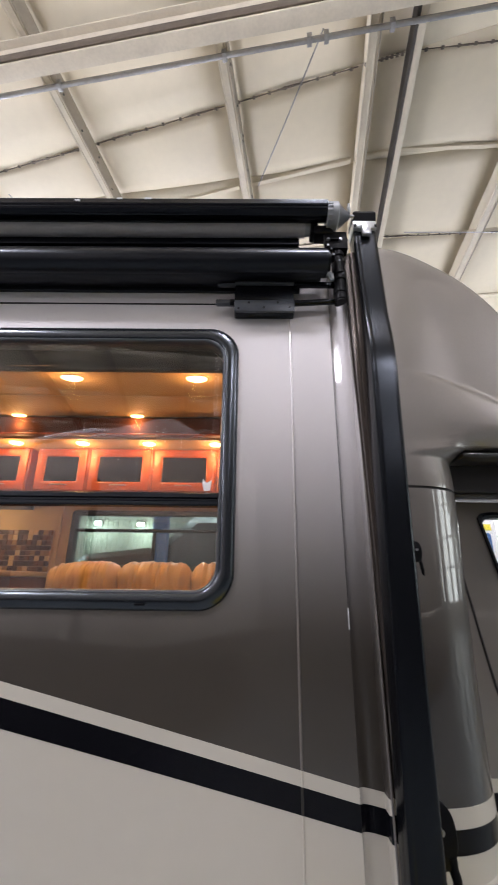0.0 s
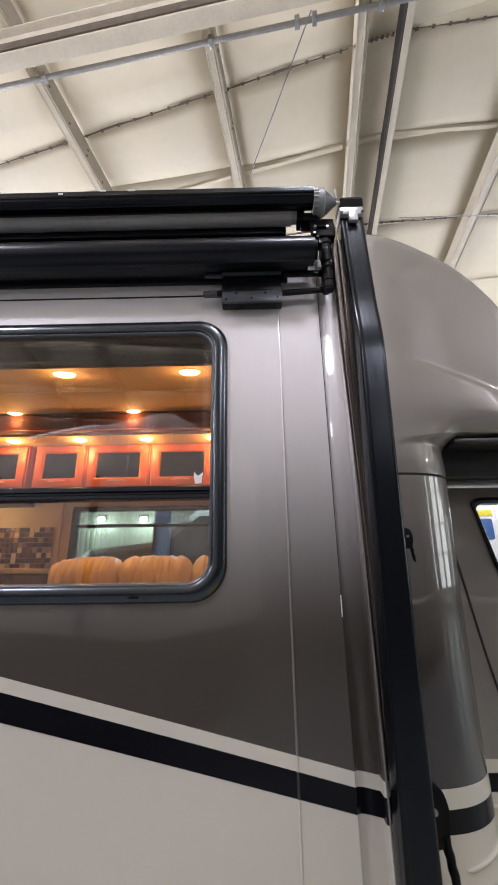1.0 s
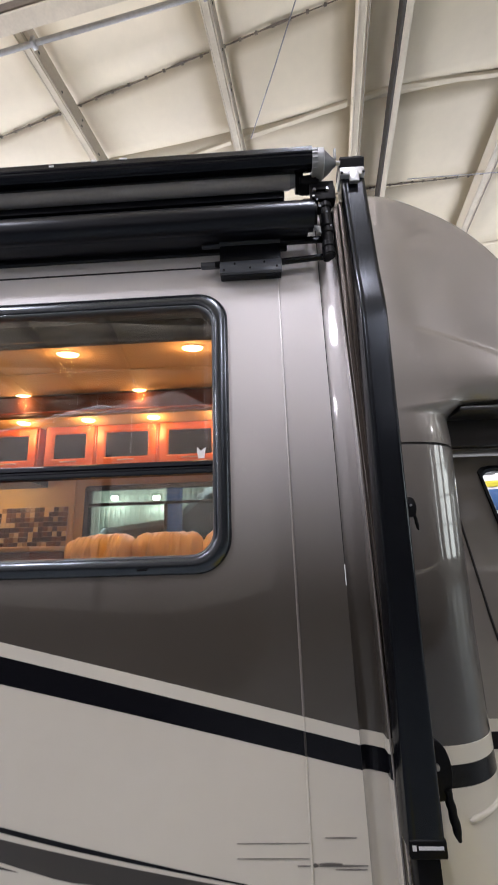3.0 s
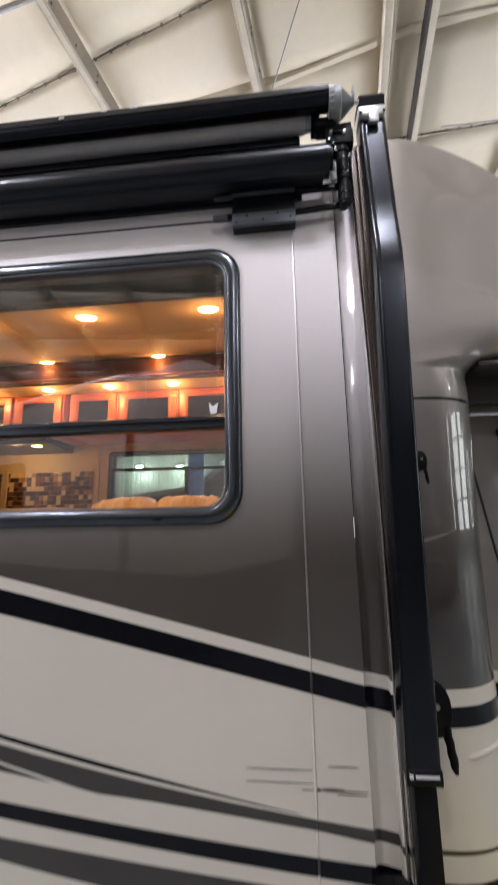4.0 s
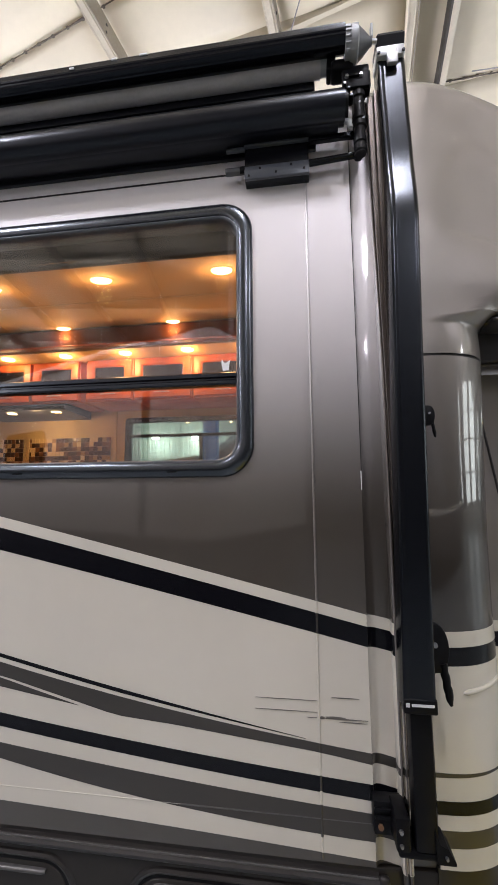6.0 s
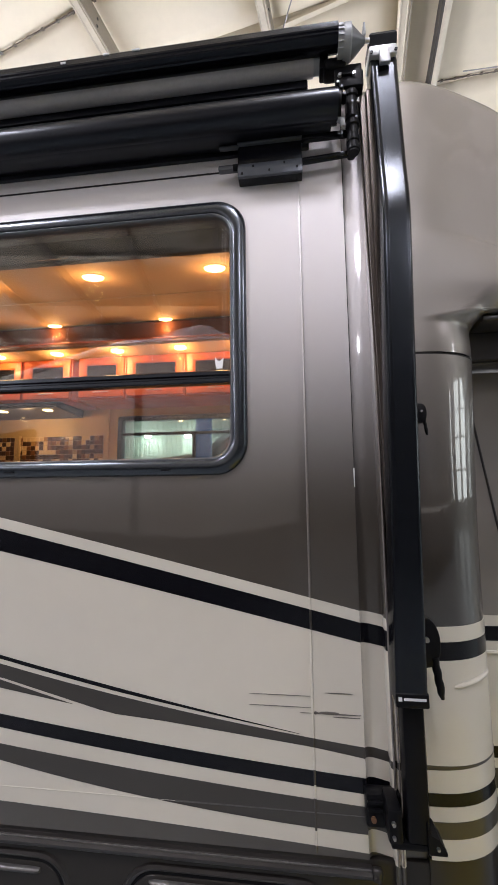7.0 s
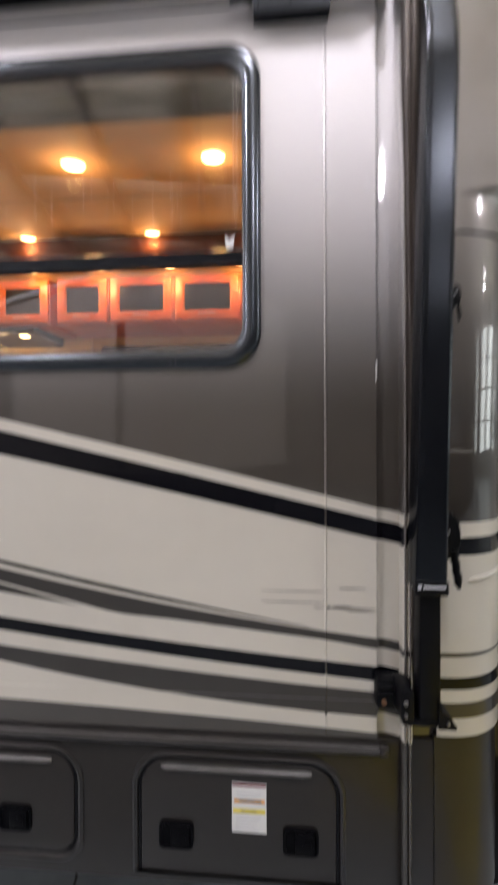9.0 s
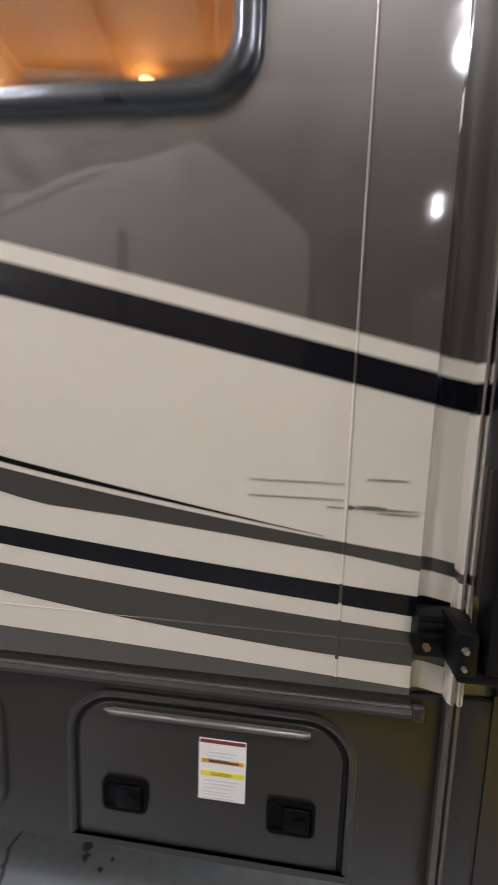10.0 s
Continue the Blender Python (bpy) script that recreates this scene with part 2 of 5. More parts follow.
M_TYRE = mat("tyre_rubber", (0.02, 0.02, 0.02), 0.8)


def tile_mat():
    m = bpy.data.materials.new("mosaic_glaze")
    m.use_nodes = True
    nt = m.node_tree
    p = nt.nodes["Principled BSDF"]
    p.inputs["Roughness"].default_value = 0.22
    oi = nt.nodes.new("ShaderNodeObjectInfo")
    r = nt.nodes.new("ShaderNodeValToRGB")
    r.color_ramp.interpolation = "CONSTANT"
    e = r.color_ramp.elements
    e[0].position, e[0].color = 0.0, (0.05, 0.025, 0.012, 1)
    e[1].position, e[1].color = 0.30, (0.16, 0.07, 0.03, 1)
    for pos, c in ((0.55, (0.62, 0.44, 0.24, 1)), (0.75, (0.34, 0.20, 0.09, 1)), (0.88, (0.07, 0.04, 0.03, 1))):
        q = e.new(pos)
        q.color = c
    nt.links.new(oi.outputs["Random"], r.inputs["Fac"])
    nt.links.new(r.outputs["Color"], p.inputs["Base Color"])
    return m


M_TILE = tile_mat()


# ---- mesh helpers ----
def finish(bm, name, material, smooth=30):
    bmesh.ops.recalc_face_normals(bm, faces=bm.faces[:])
    me = bpy.data.meshes.new(name)
    bm.to_mesh(me)
    bm.free()
    me.materials.append(material)
    if smooth:
        for f in me.polygons:
            f.use_smooth = True
        me.set_sharp_from_angle(angle=radians(smooth))
    return me


def part(name, bm, material, parent=None, label="", smooth=30):
    ob = new(name, finish(bm, name, material, smooth))
    if parent:
        ob.parent = parent
    if label:
        tagged(ob, label)
    return ob


def empty(name, label, category, group="", kind="", at=(0, 0, 0)):
    ob = new(name)
    ob.empty_display_size = 0.1
    ob.location = at
    return tagged(ob, label, category, group, kind)


def box(x0, x1, y0, y1, z0, z1, bevel=0.0, segs=2, bm=None):
    b = bm or bmesh.new()
    r = bmesh.ops.create_cube(b, size=1.0)
    vs = r["verts"]
    for v in vs:
        v.co = Vector(((x0 + x1) / 2 + v.co.x * (x1 - x0), (y0 + y1) / 2 + v.co.y * (y1 - y0), (z0 + z1) / 2 + v.co.z * (z1 - z0)))
    if bevel > 0:
        es = list({e for v in vs for e in v.link_edges})
        bmesh.ops.bevel(b, geom=es, offset=bevel, segments=segs, affect="EDGES", profile=0.5)
    return b


def sweep(points, radius, n=16, caps=True, bm=None):
    """A round bar along a line of points; radius may be a list."""
    b = bm or bmesh.new()
    pts = [Vector(p) for p in points]
    rad = radius if isinstance(radius, (list, tuple)) else [radius] * len(pts)
    rings = []
    for i, p in enumerate(pts):
        d = (pts[min(i + 1, len(pts) - 1)] - pts[max(i - 1, 0)]).normalized()
        a = Vector((0, 0, 1)) if abs(d.z) < 0.9 else Vector((1, 0, 0))
        u = d.cross(a).normalized()
        w = d.cross(u)
        rings.append([b.verts.new(p + rad[i] * (math.cos(2 * math.pi * k / n) * u + math.sin(2 * math.pi * k / n) * w)) for k in range(n)])
    for r0, r1 in zip(rings, rings[1:]):
        for k in range(n):
            b.faces.new((r0[k], r0[(k + 1) % n], r1[(k + 1) % n], r1[k]))
    if caps:
        b.faces.new(rings[0])
        b.faces.new(rings[-1])
    return b


def loft(rings, closed=True, caps=True, bm=None):
    b = bm or bmesh.new()
    rr = [[b.verts.new(p) for p in ring] for ring in rings]
    n = len(rr[0])
    for r0, r1 in zip(rr, rr[1:]):
        for k in range(n if closed else n - 1):
            b.faces.new((r0[k], r0[(k + 1) % n], r1[(k + 1) % n], r1[k]))
    if caps and closed:
        b.faces.new(rr[0])
        b.faces.new(rr[-1])
    return b


def round_rect(x0, x1, z0, z1, r, n=8, rb=None):
    """Outline in x, z, from the lower left corner round; rb: radius below."""
    rb = r if rb is None else rb
    pts = []
    for cx, cz, a0, q in ((x0 + rb, z0 + rb, 180, rb), (x1 - rb, z0 + rb, 270, rb), (x1 - r, z1 - r, 0, r), (x0 + r, z1 - r, 90, r)):
        if q <= 0:
            pts.append((cx, cz))
            continue
        for k in range(n + 1):
            a = radians(a0 + 90 * k / n)
            pts.append((cx + q * math.cos(a), cz + q * math.sin(a)))
    return pts


def ring_frame(outer, inner, prof, bm=None):
    """A frame swept round between two outlines; prof: rows of (share from outer to inner, y)."""
    b = bm or bmesh.new()
    rings = []
    for s, y in prof:
        rings.append([(o[0] + (i[0] - o[0]) * s, y, o[1] + (i[1] - o[1]) * s) for o, i in zip(outer, inner)])
    rings.append(rings[0])
    vs = [[b.verts.new(p) for p in r] for r in rings[:-1]]
    vs.append(vs[0])
    n = len(outer)
    for r0, r1 in zip(vs, vs[1:]):
        for k in range(n):
            b.faces.new((r0[k], r0[(k + 1) % n], r1[(k + 1) % n], r1[k]))
    return b


def slab(outline, y0, y1, bevel=0.0, bm=None):
    """An outline in x, z as a plate from y0 (front) to y1, its front edge eased."""
    b = bm or bmesh.new()
    rows = [(0.0, y1), (0.0, y0)] if bevel <= 0 else [(0, y1), (0, y0 + bevel), (bevel * 0.3, y0 + bevel * 0.3), (bevel, y0)]
    cx = sum(p[0] for p in outline) / len(outline)
    cz = sum(p[1] for p in outline) / len(outline)
    ex = max(abs(p[0] - cx) for p in outline)
    ez = max(abs(p[1] - cz) for p in outline)
    rings = [[(cx + (x - cx) * (1 - d / ex), y, cz + (z - cz) * (1 - d / ez)) for x, z in outline] for d, y in rows]
    return loft(rings, bm=b)


def strip_on(xs, lo, hi, y, thick=0.0015, bm=None):
    """A painted band between two heights given along x, on a surface y(x)."""
    b = bm or bmesh.new()
    yf = y if callable(y) else (lambda x: y)
    rings = [[(x, yf(x) - thick, lo(x)), (x, yf(x) - thick, hi(x)), (x, yf(x) + 0.002, hi(x)), (x, yf(x) + 0.002, lo(x))] for x in xs]
    return loft(rings, bm=b)


def curve2(knots):
    """A smooth height along x through knots (x, z)."""
    ks = np.array(knots)
    c = np.polyfit(ks[:, 0], ks[:, 1], 2 if len(ks) > 2 else 1)
    return lambda x: float(np.polyval(c, x))


def wall_with_hole(x0, x1, z0, z1, y0, y1, hole):
    """A plate with an opening whose outline is given; both have thickness."""
    b = bmesh.new()
    corners = [(x0, z0), (x1, z0), (x1, z1), (x0, z1)]
    loops = []
    for y in (y0, y1):
        rim = [b.verts.new((x, y, z)) for x, z in corners]
        cut = [b.verts.new((x, y, z)) for x, z in hole]
        es = [b.edges.new((r[k], r[(k + 1) % len(r)])) for r in (rim, cut) for k in range(len(r))]
        bmesh.ops.triangle_fill(b, use_beauty=True, use_dissolve=False, edges=es)
        loops.append((rim, cut))
    for a, c in zip(loops[0], loops[1]):
        n = len(a)
        for k in range(n):
            b.faces.new((a[k], a[(k + 1) % n], c[(k + 1) % n], c[k]))
    return b


def linspace(a, b, n):
    return [a + (b - a) * k / (n - 1) for k in range(n)]


def text_mesh(body, size, material, name, parent, m, depth=0.0005):
    c = bpy.data.curves.new(name, "FONT")
    c.body, c.size, c.extrude = body, size, depth
    tmp = bpy.data.objects.new(name, c)
    scene.collection.objects.link(tmp)
    dg = bpy.context.evaluated_depsgraph_get()
    me = bpy.data.meshes.new_from_object(tmp.evaluated_get(dg))
    bpy.data.objects.remove(tmp)
    me.materials.clear()
    me.materials.append(material)
    ob = new(name, me)
    ob.parent = parent
    ob.matrix_local = m
    return ob


# ---- the hall ----
TURN = Matrix.Rotation(radians(HALL_TURN), 4, "Z")


def hall(ob):
    ob.matrix_world = TURN
    return ob


def hall_floor():
    b = bmesh.new()
    bmesh.ops.create_grid(b, x_segments=2, y_segments=2, size=30)
    ob = part("floor", b, M_CONCRETE, smooth=0)
    tagged(ob, "worn blue-grey painted concrete floor with cracks", "floor", kind="structure")
    # cracks: shallow dark ribbons on the slab
    for n, (pts, w) in enumerate(((((-0.60, 0.02), (-0.70, 0.08), (-0.745, 0.12), (-0.755, 0.17), (-0.775, 0.22), (-0.77, 0.30), (-0.80, 0.40), (-0.79, 0.55)), 0.005),
                                  (((-0.86, -0.1), (-0.79, 0.05), (-0.76, 0.14)), 0.003))):
        c = bmesh.new()
        rings = []
        rnd = random.Random(n)
        dense = []
        for (xa, ya), (xb, yb) in zip(pts, pts[1:]):
            for k in range(6):
                s = k / 6
                dense.append((xa + (xb - xa) * s + rnd.uniform(-0.004, 0.004), ya + (yb - ya) * s))
        for x, y in dense:
            q = w * rnd.uniform(0.3, 1.2)
            rings.append([(x - q, y, 0.0012), (x + q, y, 0.0012), (x + q, y, 0.0004), (x - q, y, 0.0004)])
        part("crack", loft(rings, bm=c), M_CRACK, ob)
    for x, y, r in ((-0.576, 0.26, 0.016), (-0.568, 0.235, 0.012), (-0.58, 0.285, 0.008), (-0.52, 0.215, 0.007), (-0.50, 0.24, 0.006), (-0.9, 0.2, 0.006)):
        c = bmesh.new()
        rnd = random.Random(int(x * 1000))
        ring = [(x + r * rnd.uniform(0.4, 1.1) * math.cos(a), y + r * 1.3 * rnd.uniform(0.4, 1.1) * math.sin(a)) for a in linspace(0, 5.7, 11)]
        loft([[(p[0], p[1], 0.0004) for p in ring], [(p[0], p[1], 0.0012) for p in ring]], bm=c)
        part("oil_stain", c, M_CRACK, ob)
    # yellow patch out of view, added to tint the lower front corner
    part("yellow_bounce_patch", box(0.56, 1.95, -1.85, -0.12, 0.0003, 0.0022), M_YFLOOR, ob, "unseen yellow floor patch, added for its bounce and reflection")


def hall_walls():
    def sheet(name, length, rot, x, y):
        b = bmesh.new()
        n = int(length / 0.15)
        deep = 0.008 if name == "wall_north" else 0.03
        prof = []
        for k in range(n + 1):
            px = -length / 2 + length * k / n
            prof += [(px, 0.0), (px + 0.05, 0.0), (px + 0.065, deep), (px + 0.12, deep), (px + 0.135, 0.0)]
        loft([[(p, d, z) for p, d in prof] for z in (0.0, HALL_Z + 0.6)], closed=False, bm=b)
        # walls out of view are coloured darker, so the paint mirrors a dark hall
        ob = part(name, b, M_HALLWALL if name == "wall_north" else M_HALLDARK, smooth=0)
        ob.matrix_world = TURN @ pose(x, y, 0, 0, 0, rot)
        mod = ob.modifiers.new("thick", "SOLIDIFY")
        mod.thickness = 0.05
        tagged(ob, "ribbed sheet-metal hall wall", "wall", kind="structure")
    # doors and columns out of view, added as detail for reflections
    for k, x in enumerate((-9.5, -2.6, 4.2, 10.5)):
        d = empty("roller_door", "closed grey roller door, unseen, added for the paint to mirror", "roller door", "roller doors")
        d.matrix_world = TURN
        for j in range(7):
            part("door_section", box(x - 1.8, x + 1.8, -12.94, -12.86, 0.01 + j * 0.56, 0.555 + j * 0.56, 0.012), M_DOORW, d)
    for x in (-6.1, 0.9, 7.4):
        p = hall(part("wall_column", box(x - 0.1, x + 0.1, -12.9, -12.5, 0, HALL_Z - 0.36, 0.008), M_PURLIN_D))
        tagged(p, "grey steel hall column, unseen, added for the paint to mirror", "column", "hall columns")
    # tall glowing panels, unseen, added for bright streaks mirrored in the front corner
    for y, hw in ((-5.6, 0.3), (-1.7, 1.4), (2.4, 1.5)):
        w = empty("wall_light_strip", "tall glowing panel in the unseen end wall, for mirrored streaks", "wall window", "daylight panels")
        w.matrix_world = TURN
        part("panel", box(15.86, 15.90, y - hw, y + hw, 0.9, 5.2), M_DAYPANEL, w)
        for z in (0.88, 2.0, 3.1, 4.2, 5.2):
            part("rail", box(15.82, 15.93, y - hw - 0.05, y + hw + 0.05, z - 0.04, z + 0.04, 0.01), M_GALV, w)
        for x in (y - hw - 0.03, y + hw + 0.03):
            part("jamb", box(15.82, 15.93, x - 0.04, x + 0.04, 0.9, 5.2, 0.01), M_GALV, w)
    w = empty("wall_light_strip", "wide translucent daylight panel in the hall wall", "wall window", "daylight panels")
    w.matrix_world = TURN
    part("panel", box(3.4, 8.2, 9.36, 9.40, 1.3, 3.6), M_DAYPANEL, w)
    for z in (1.3, 2.45, 3.6):
        part("rail", box(3.35, 8.25, 9.30, 9.43, z - 0.04, z + 0.04, 0.01), M_GALV, w)
    for x in (3.4, 5.0, 6.6, 8.2):
        part("jamb", box(x - 0.04, x + 0.04, 9.31, 9.42, 1.3, 3.6, 0.01), M_GALV, w)
    sheet("wall_north", 34, 0, 0, 9.5)
    sheet("wall_south", 34, 180, 0, -13)
    sheet("wall_west", 24, 90, -16, -2)
    sheet("wall_east", 24, -90, 16, -2)


PURLINS = [-7.1, -5.5, -3.88, -2.25, -0.62, 0.675, 2.30, 3.93, 5.5, 7.0, 8.5]


def hall_roof():
    # lining between the purlins, slack, in sheets
    b = bmesh.new()
    edges = [-16.0, -14.4, -12.8, -11.3, -9.8, -8.27] + PURLINS + [10.1, 11.6, 13.1, 14.6, 16.2]
    seams = [-13.2, -11.0, -8.8, -6.6, -4.4, -2.2, 0.2, 1.56, 2.42, 3.6, 5.0, 6.5, 8.0, 9.7]
    for a, c in zip(edges, edges[1:]):
        for u0, u1 in zip(seams, seams[1:]):
            nx, ny = 7, 7
            grid = []
            for i in range(nx):
                row = []
                for j in range(ny):
                    s, t = i / (nx - 1), j / (ny - 1)
                    sag = 0.035 * (4 * s * (1 - s)) * (0.25 + 4 * t * (1 - t))
                    shift = -0.11 * (a + (c - a) * s) * (1.0 if u0 == 1.56 else 0.0) * (1 - t) + (-0.11 * (a + (c - a) * s) * t if u1 == 1.56 else 0)
                    row.append(b.verts.new((a + (c - a) * s, u0 + (u1 - u0) * t + shift, HALL_Z + 0.22 - sag + 0.012 * noise.noise((a + s * 3, u0 + t * 3, 0)))))
                grid.append(row)
            for i in range(nx - 1):
                for j in range(ny - 1):
                    b.faces.new((grid[i][j], grid[i + 1][j], grid[i + 1][j + 1], grid[i][j + 1]))
    ob = part("ceiling", b, M_LINING, smooth=80)
    ob.matrix_world = TURN
    mod = ob.modifiers.new("thick", "SOLIDIFY")
    mod.thickness, mod.offset = 0.08, 1
    tagged(ob, "cream vinyl-faced insulation lining sagging between purlins", "ceiling", kind="structure")


def purlin(v):
    """A cold-formed purlin: lipped bottom flange, web on its other edge."""
    p = empty("roof_purlin", "off-white painted steel roof purlin under the lining", "roof beam", "roof purlins")
    p.matrix_world = TURN
    prof = [(0, -0.006), (0.010, -0.006), (0.013, 0.004), (0.060, 0.004), (0.064, -0.002), (0.072, -0.002), (0.076, 0.010), (0.091, 0.010), (0.091, 0.022), (0.006, 0.022), (0, 0.022)]
    part("flange", loft([[(v + x, u, HALL_Z + z) for x, z in prof] for u in (-13, 9.5)]), M_PURLIN, p, smooth=0)
    part("web", box(v + 0.092, v + 0.100, -13, 9.5, HALL_Z - 0.004, HALL_Z + 0.20), M_PURLIN_W, p, "steel web with shade in its colour", smooth=0)
    b = bmesh.new()
    for k in range(22):
        u = 0.9 + 0.33 * k
        for dz in ((0.05,) if k % 3 else (0.04, 0.12)):
            box(v + 0.086, v + 0.1065, u - 0.009, u + 0.009, HALL_Z + dz - 0.009, HALL_Z + dz + 0.009, 0, 1, b)
    tagged(part("bolt_row", b, M_CRACK, p, "dark bolt heads along the web"), kind="stuff")
    return p


def hall_steel():
    for v in PURLINS:
        purlin(v)
    # a doubled purlin: pale bottom flange, web and inner flange darkened for shade
    double = empty("roof_purlin", "steel roof purlin with a pale flange and shade-dark web", "roof beam", "roof purlins")
    double.matrix_world = TURN
    part("web", box(1.048, 1.060, -13, 9.5, HALL_Z + 0.006, HALL_Z + 0.21), M_PURLIN_D, double, "steel web darkened for its shade")
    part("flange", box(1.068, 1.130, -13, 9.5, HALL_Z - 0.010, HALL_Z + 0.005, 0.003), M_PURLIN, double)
    part("inner_flange", box(1.040, 1.0675, -13, 9.5, HALL_Z - 0.007, HALL_Z + 0.005, 0.002), M_PURLIN_D, double, "steel flange darkened to widen the web's shade")
    part("lip", box(1.122, 1.130, -13, 9.5, HALL_Z + 0.006, HALL_Z + 0.03, 0.001), M_PURLIN, double)
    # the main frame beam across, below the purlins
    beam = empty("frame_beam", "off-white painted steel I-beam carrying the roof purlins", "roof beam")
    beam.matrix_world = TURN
    part("bottom_flange", box(-16, 16, 0.755, 0.875, HALL_Z - 0.36, HALL_Z - 0.345, 0.004), M_PURLIN, beam)
    part("web", box(-16, 16, 0.811, 0.821, HALL_Z - 0.344, HALL_Z - 0.022), M_PURLIN, beam)
    # dark strip painted on the web where its shade falls
    part("web_shade_strip", box(-16, 16, 0.795, 0.8105, HALL_Z - 0.215, HALL_Z - 0.125, 0.003), M_TAPE, beam, "dark strip standing for shade on the web")
    part("top_flange", box(-16, 16, 0.755, 0.875, HALL_Z - 0.021, HALL_Z - 0.006, 0.004), M_PURLIN, beam)
    # conduit with its clamps
    pipe = empty("conduit", "galvanised steel conduit clamped below the roof purlins", "conduit")
    pipe.matrix_world = TURN
    part("pipe", sweep([(-16, 1.12, HALL_Z - 0.03), (16, 1.12, HALL_Z - 0.03)], 0.022, 12), M_GALV, pipe)
    for v in (-4.0, -2.1, -0.55, 0.18, 0.32, 0.85, 2.45):
        part("clamp", box(v - 0.02, v + 0.02, 1.085, 1.155, HALL_Z - 0.062, HALL_Z + 0.01, 0.005), M_GALV, pipe)
    # seams of the lining: tape with staples
    for u, slope, kink, mtl in ((1.56, -0.11, 0.05, M_TAPE), (2.45, -0.11, 0.09, M_LINING), (3.52, 0.0, 0.09, M_TAPE), (5.0, 0.0, 0.0, M_LINING)):
        run = lambda v: slope * min(v, 1.1) + kink * max(0.0, v - 1.1)
        b = bmesh.new()
        stops = [(a, c) for a, c in zip(PURLINS, PURLINS[1:]) if a != 0.675] + [(0.675, 1.05), (1.13, 2.30)]
        for a, c in stops:
            rings = []
            for s in linspace(0.03, 0.97, 15):
                v = a + (c - a) * s
                sag = 0.015 * 4 * s * (1 - s)
                w = (0.003 + 0.011 * max(0.0, 0.25 + noise.noise((v * 5, u, 0)))) if mtl is M_TAPE else 0.035 + 0.012 * noise.noise((v * 2, u, 3))
                h = 0.008 if mtl is M_TAPE else 0.02
                uu = u + run(v) + 0.03 * (s - 0.5) ** 2 + 0.01 * noise.noise((v * 2, u * 5, 1))
                z = HALL_Z + 0.212 - sag
                rings.append([(v, uu - w, z), (v, uu + w, z - 0.002), (v, uu + w * 0.6, z - h), (v, uu - w * 0.6, z - h)])
            loft(rings, bm=b)
            if mtl is M_TAPE:
                for s in linspace(0.08, 0.92, 8):
                    v = a + (c - a) * s
                    uu = u + run(v) + 0.03 * (s - 0.5) ** 2
                    box(v - 0.012, v + 0.012, uu - 0.013, uu + 0.013, HALL_Z + 0.190, HALL_Z + 0.202, 0, 1, b)
        ob = hall(part("lining_seam", b, mtl))
        tagged(ob, "taped seam of the roof lining between purlins", "seam tape", "lining seams")
    for v0, u0, v1, u1, z in ((0.30, 1.10, -0.42, 2.42, 0.05), (1.35, 3.2, 4.5, 3.6, -0.1), (-3.3, 2.0, -3.1, 3.6, -0.1)):
        b = sweep([(v0, u0, HALL_Z + z), ((v0 + v1) / 2, (u0 + u1) / 2, HALL_Z + z - 0.02), (v1, u1, HALL_Z + z)], 0.006, 6)
        hall(tagged(part("bracing_cable", b, M_GALV), "thin steel bracing cable under the roof", "cable", "bracing cables"))


def high_bay(x, y, watts, drop, soft):
    lamp = empty("high_bay_lamp", "unseen hall lamp, placed for the light and glints it gives", "lamp", "high bay lamps")
    z = HALL_Z - drop
    part("housing", sweep([(0, 0, z + 0.05), (0, 0, z + 0.16), (0, 0, z + 0.30), (0, 0, z + 0.32)], [0.28, 0.20, 0.09, 0.05], 24), M_GALV, lamp)
    part("lens", sweep([(0, 0, z), (0, 0, z + 0.045)], 0.085, 24), M_LAMP, lamp)
    part("hanger", sweep([(0, 0, z + 0.31), (0, 0, HALL_Z + 0.25)], 0.01, 8), M_GALV, lamp)
    lamp.location = (x, y, 0)
    d = bpy.data.lights.new("lamp_light", "POINT")
    d.energy, d.color, d.shadow_soft_size = watts, (0.92, 0.912, 1.05), soft
    o = new("lamp_light", d)
    o.location = (x, y, z - 0.16)


hall_floor()
hall_walls()
hall_roof()
hall_steel()
for hx, hy, hw, drop, soft in LAMP_SPOTS:
    high_bay(hx, hy, hw, drop, soft)

# ---- the motorhome ----
motorhome = empty("motorhome", "bronze and cream painted motorhome with striped side parked on concrete", "motorhome")
WX0, WX1 = -4.2, 0.116           # the side panel
WZ0, WZ1 = 0.74, 2.62
W_OUT = round_rect(-1.36, -0.148, 1.60, 2.36, 0.085, 10)
W_IN = round_rect(-1.318, -0.192, 1.645, 2.312, 0.055, 10)
W_HOLE = round_rect(-1.345, -0.163, 1.615, 2.345, 0.075, 10)


def corner_y(x, z):
    """Face of the recessed corner panel: bowed, and dished beside the side panel low down."""
    bowed = float(np.interp(x, [0.1164, 0.1190, 0.121, 0.123, 0.134, 0.141, 0.149, 0.170], [0.0105, 0.0092, 0.0086, 0.0085, 0.00896, 0.00934, 0.00986, 0.01145]))
    dished = float(np.interp(x, [0.1164, 0.1190, 0.123, 0.126, 0.134, 0.141, 0.155, 0.170], [0.0030, 0.0064, 0.0100, 0.0116, 0.0136, 0.0140, 0.0136, 0.0128]))
    v = min(1.0, max(0.0, (1.72 - z) / 0.32))
    v = v * v * (3 - 2 * v)
    return bowed + (dished - bowed) * v


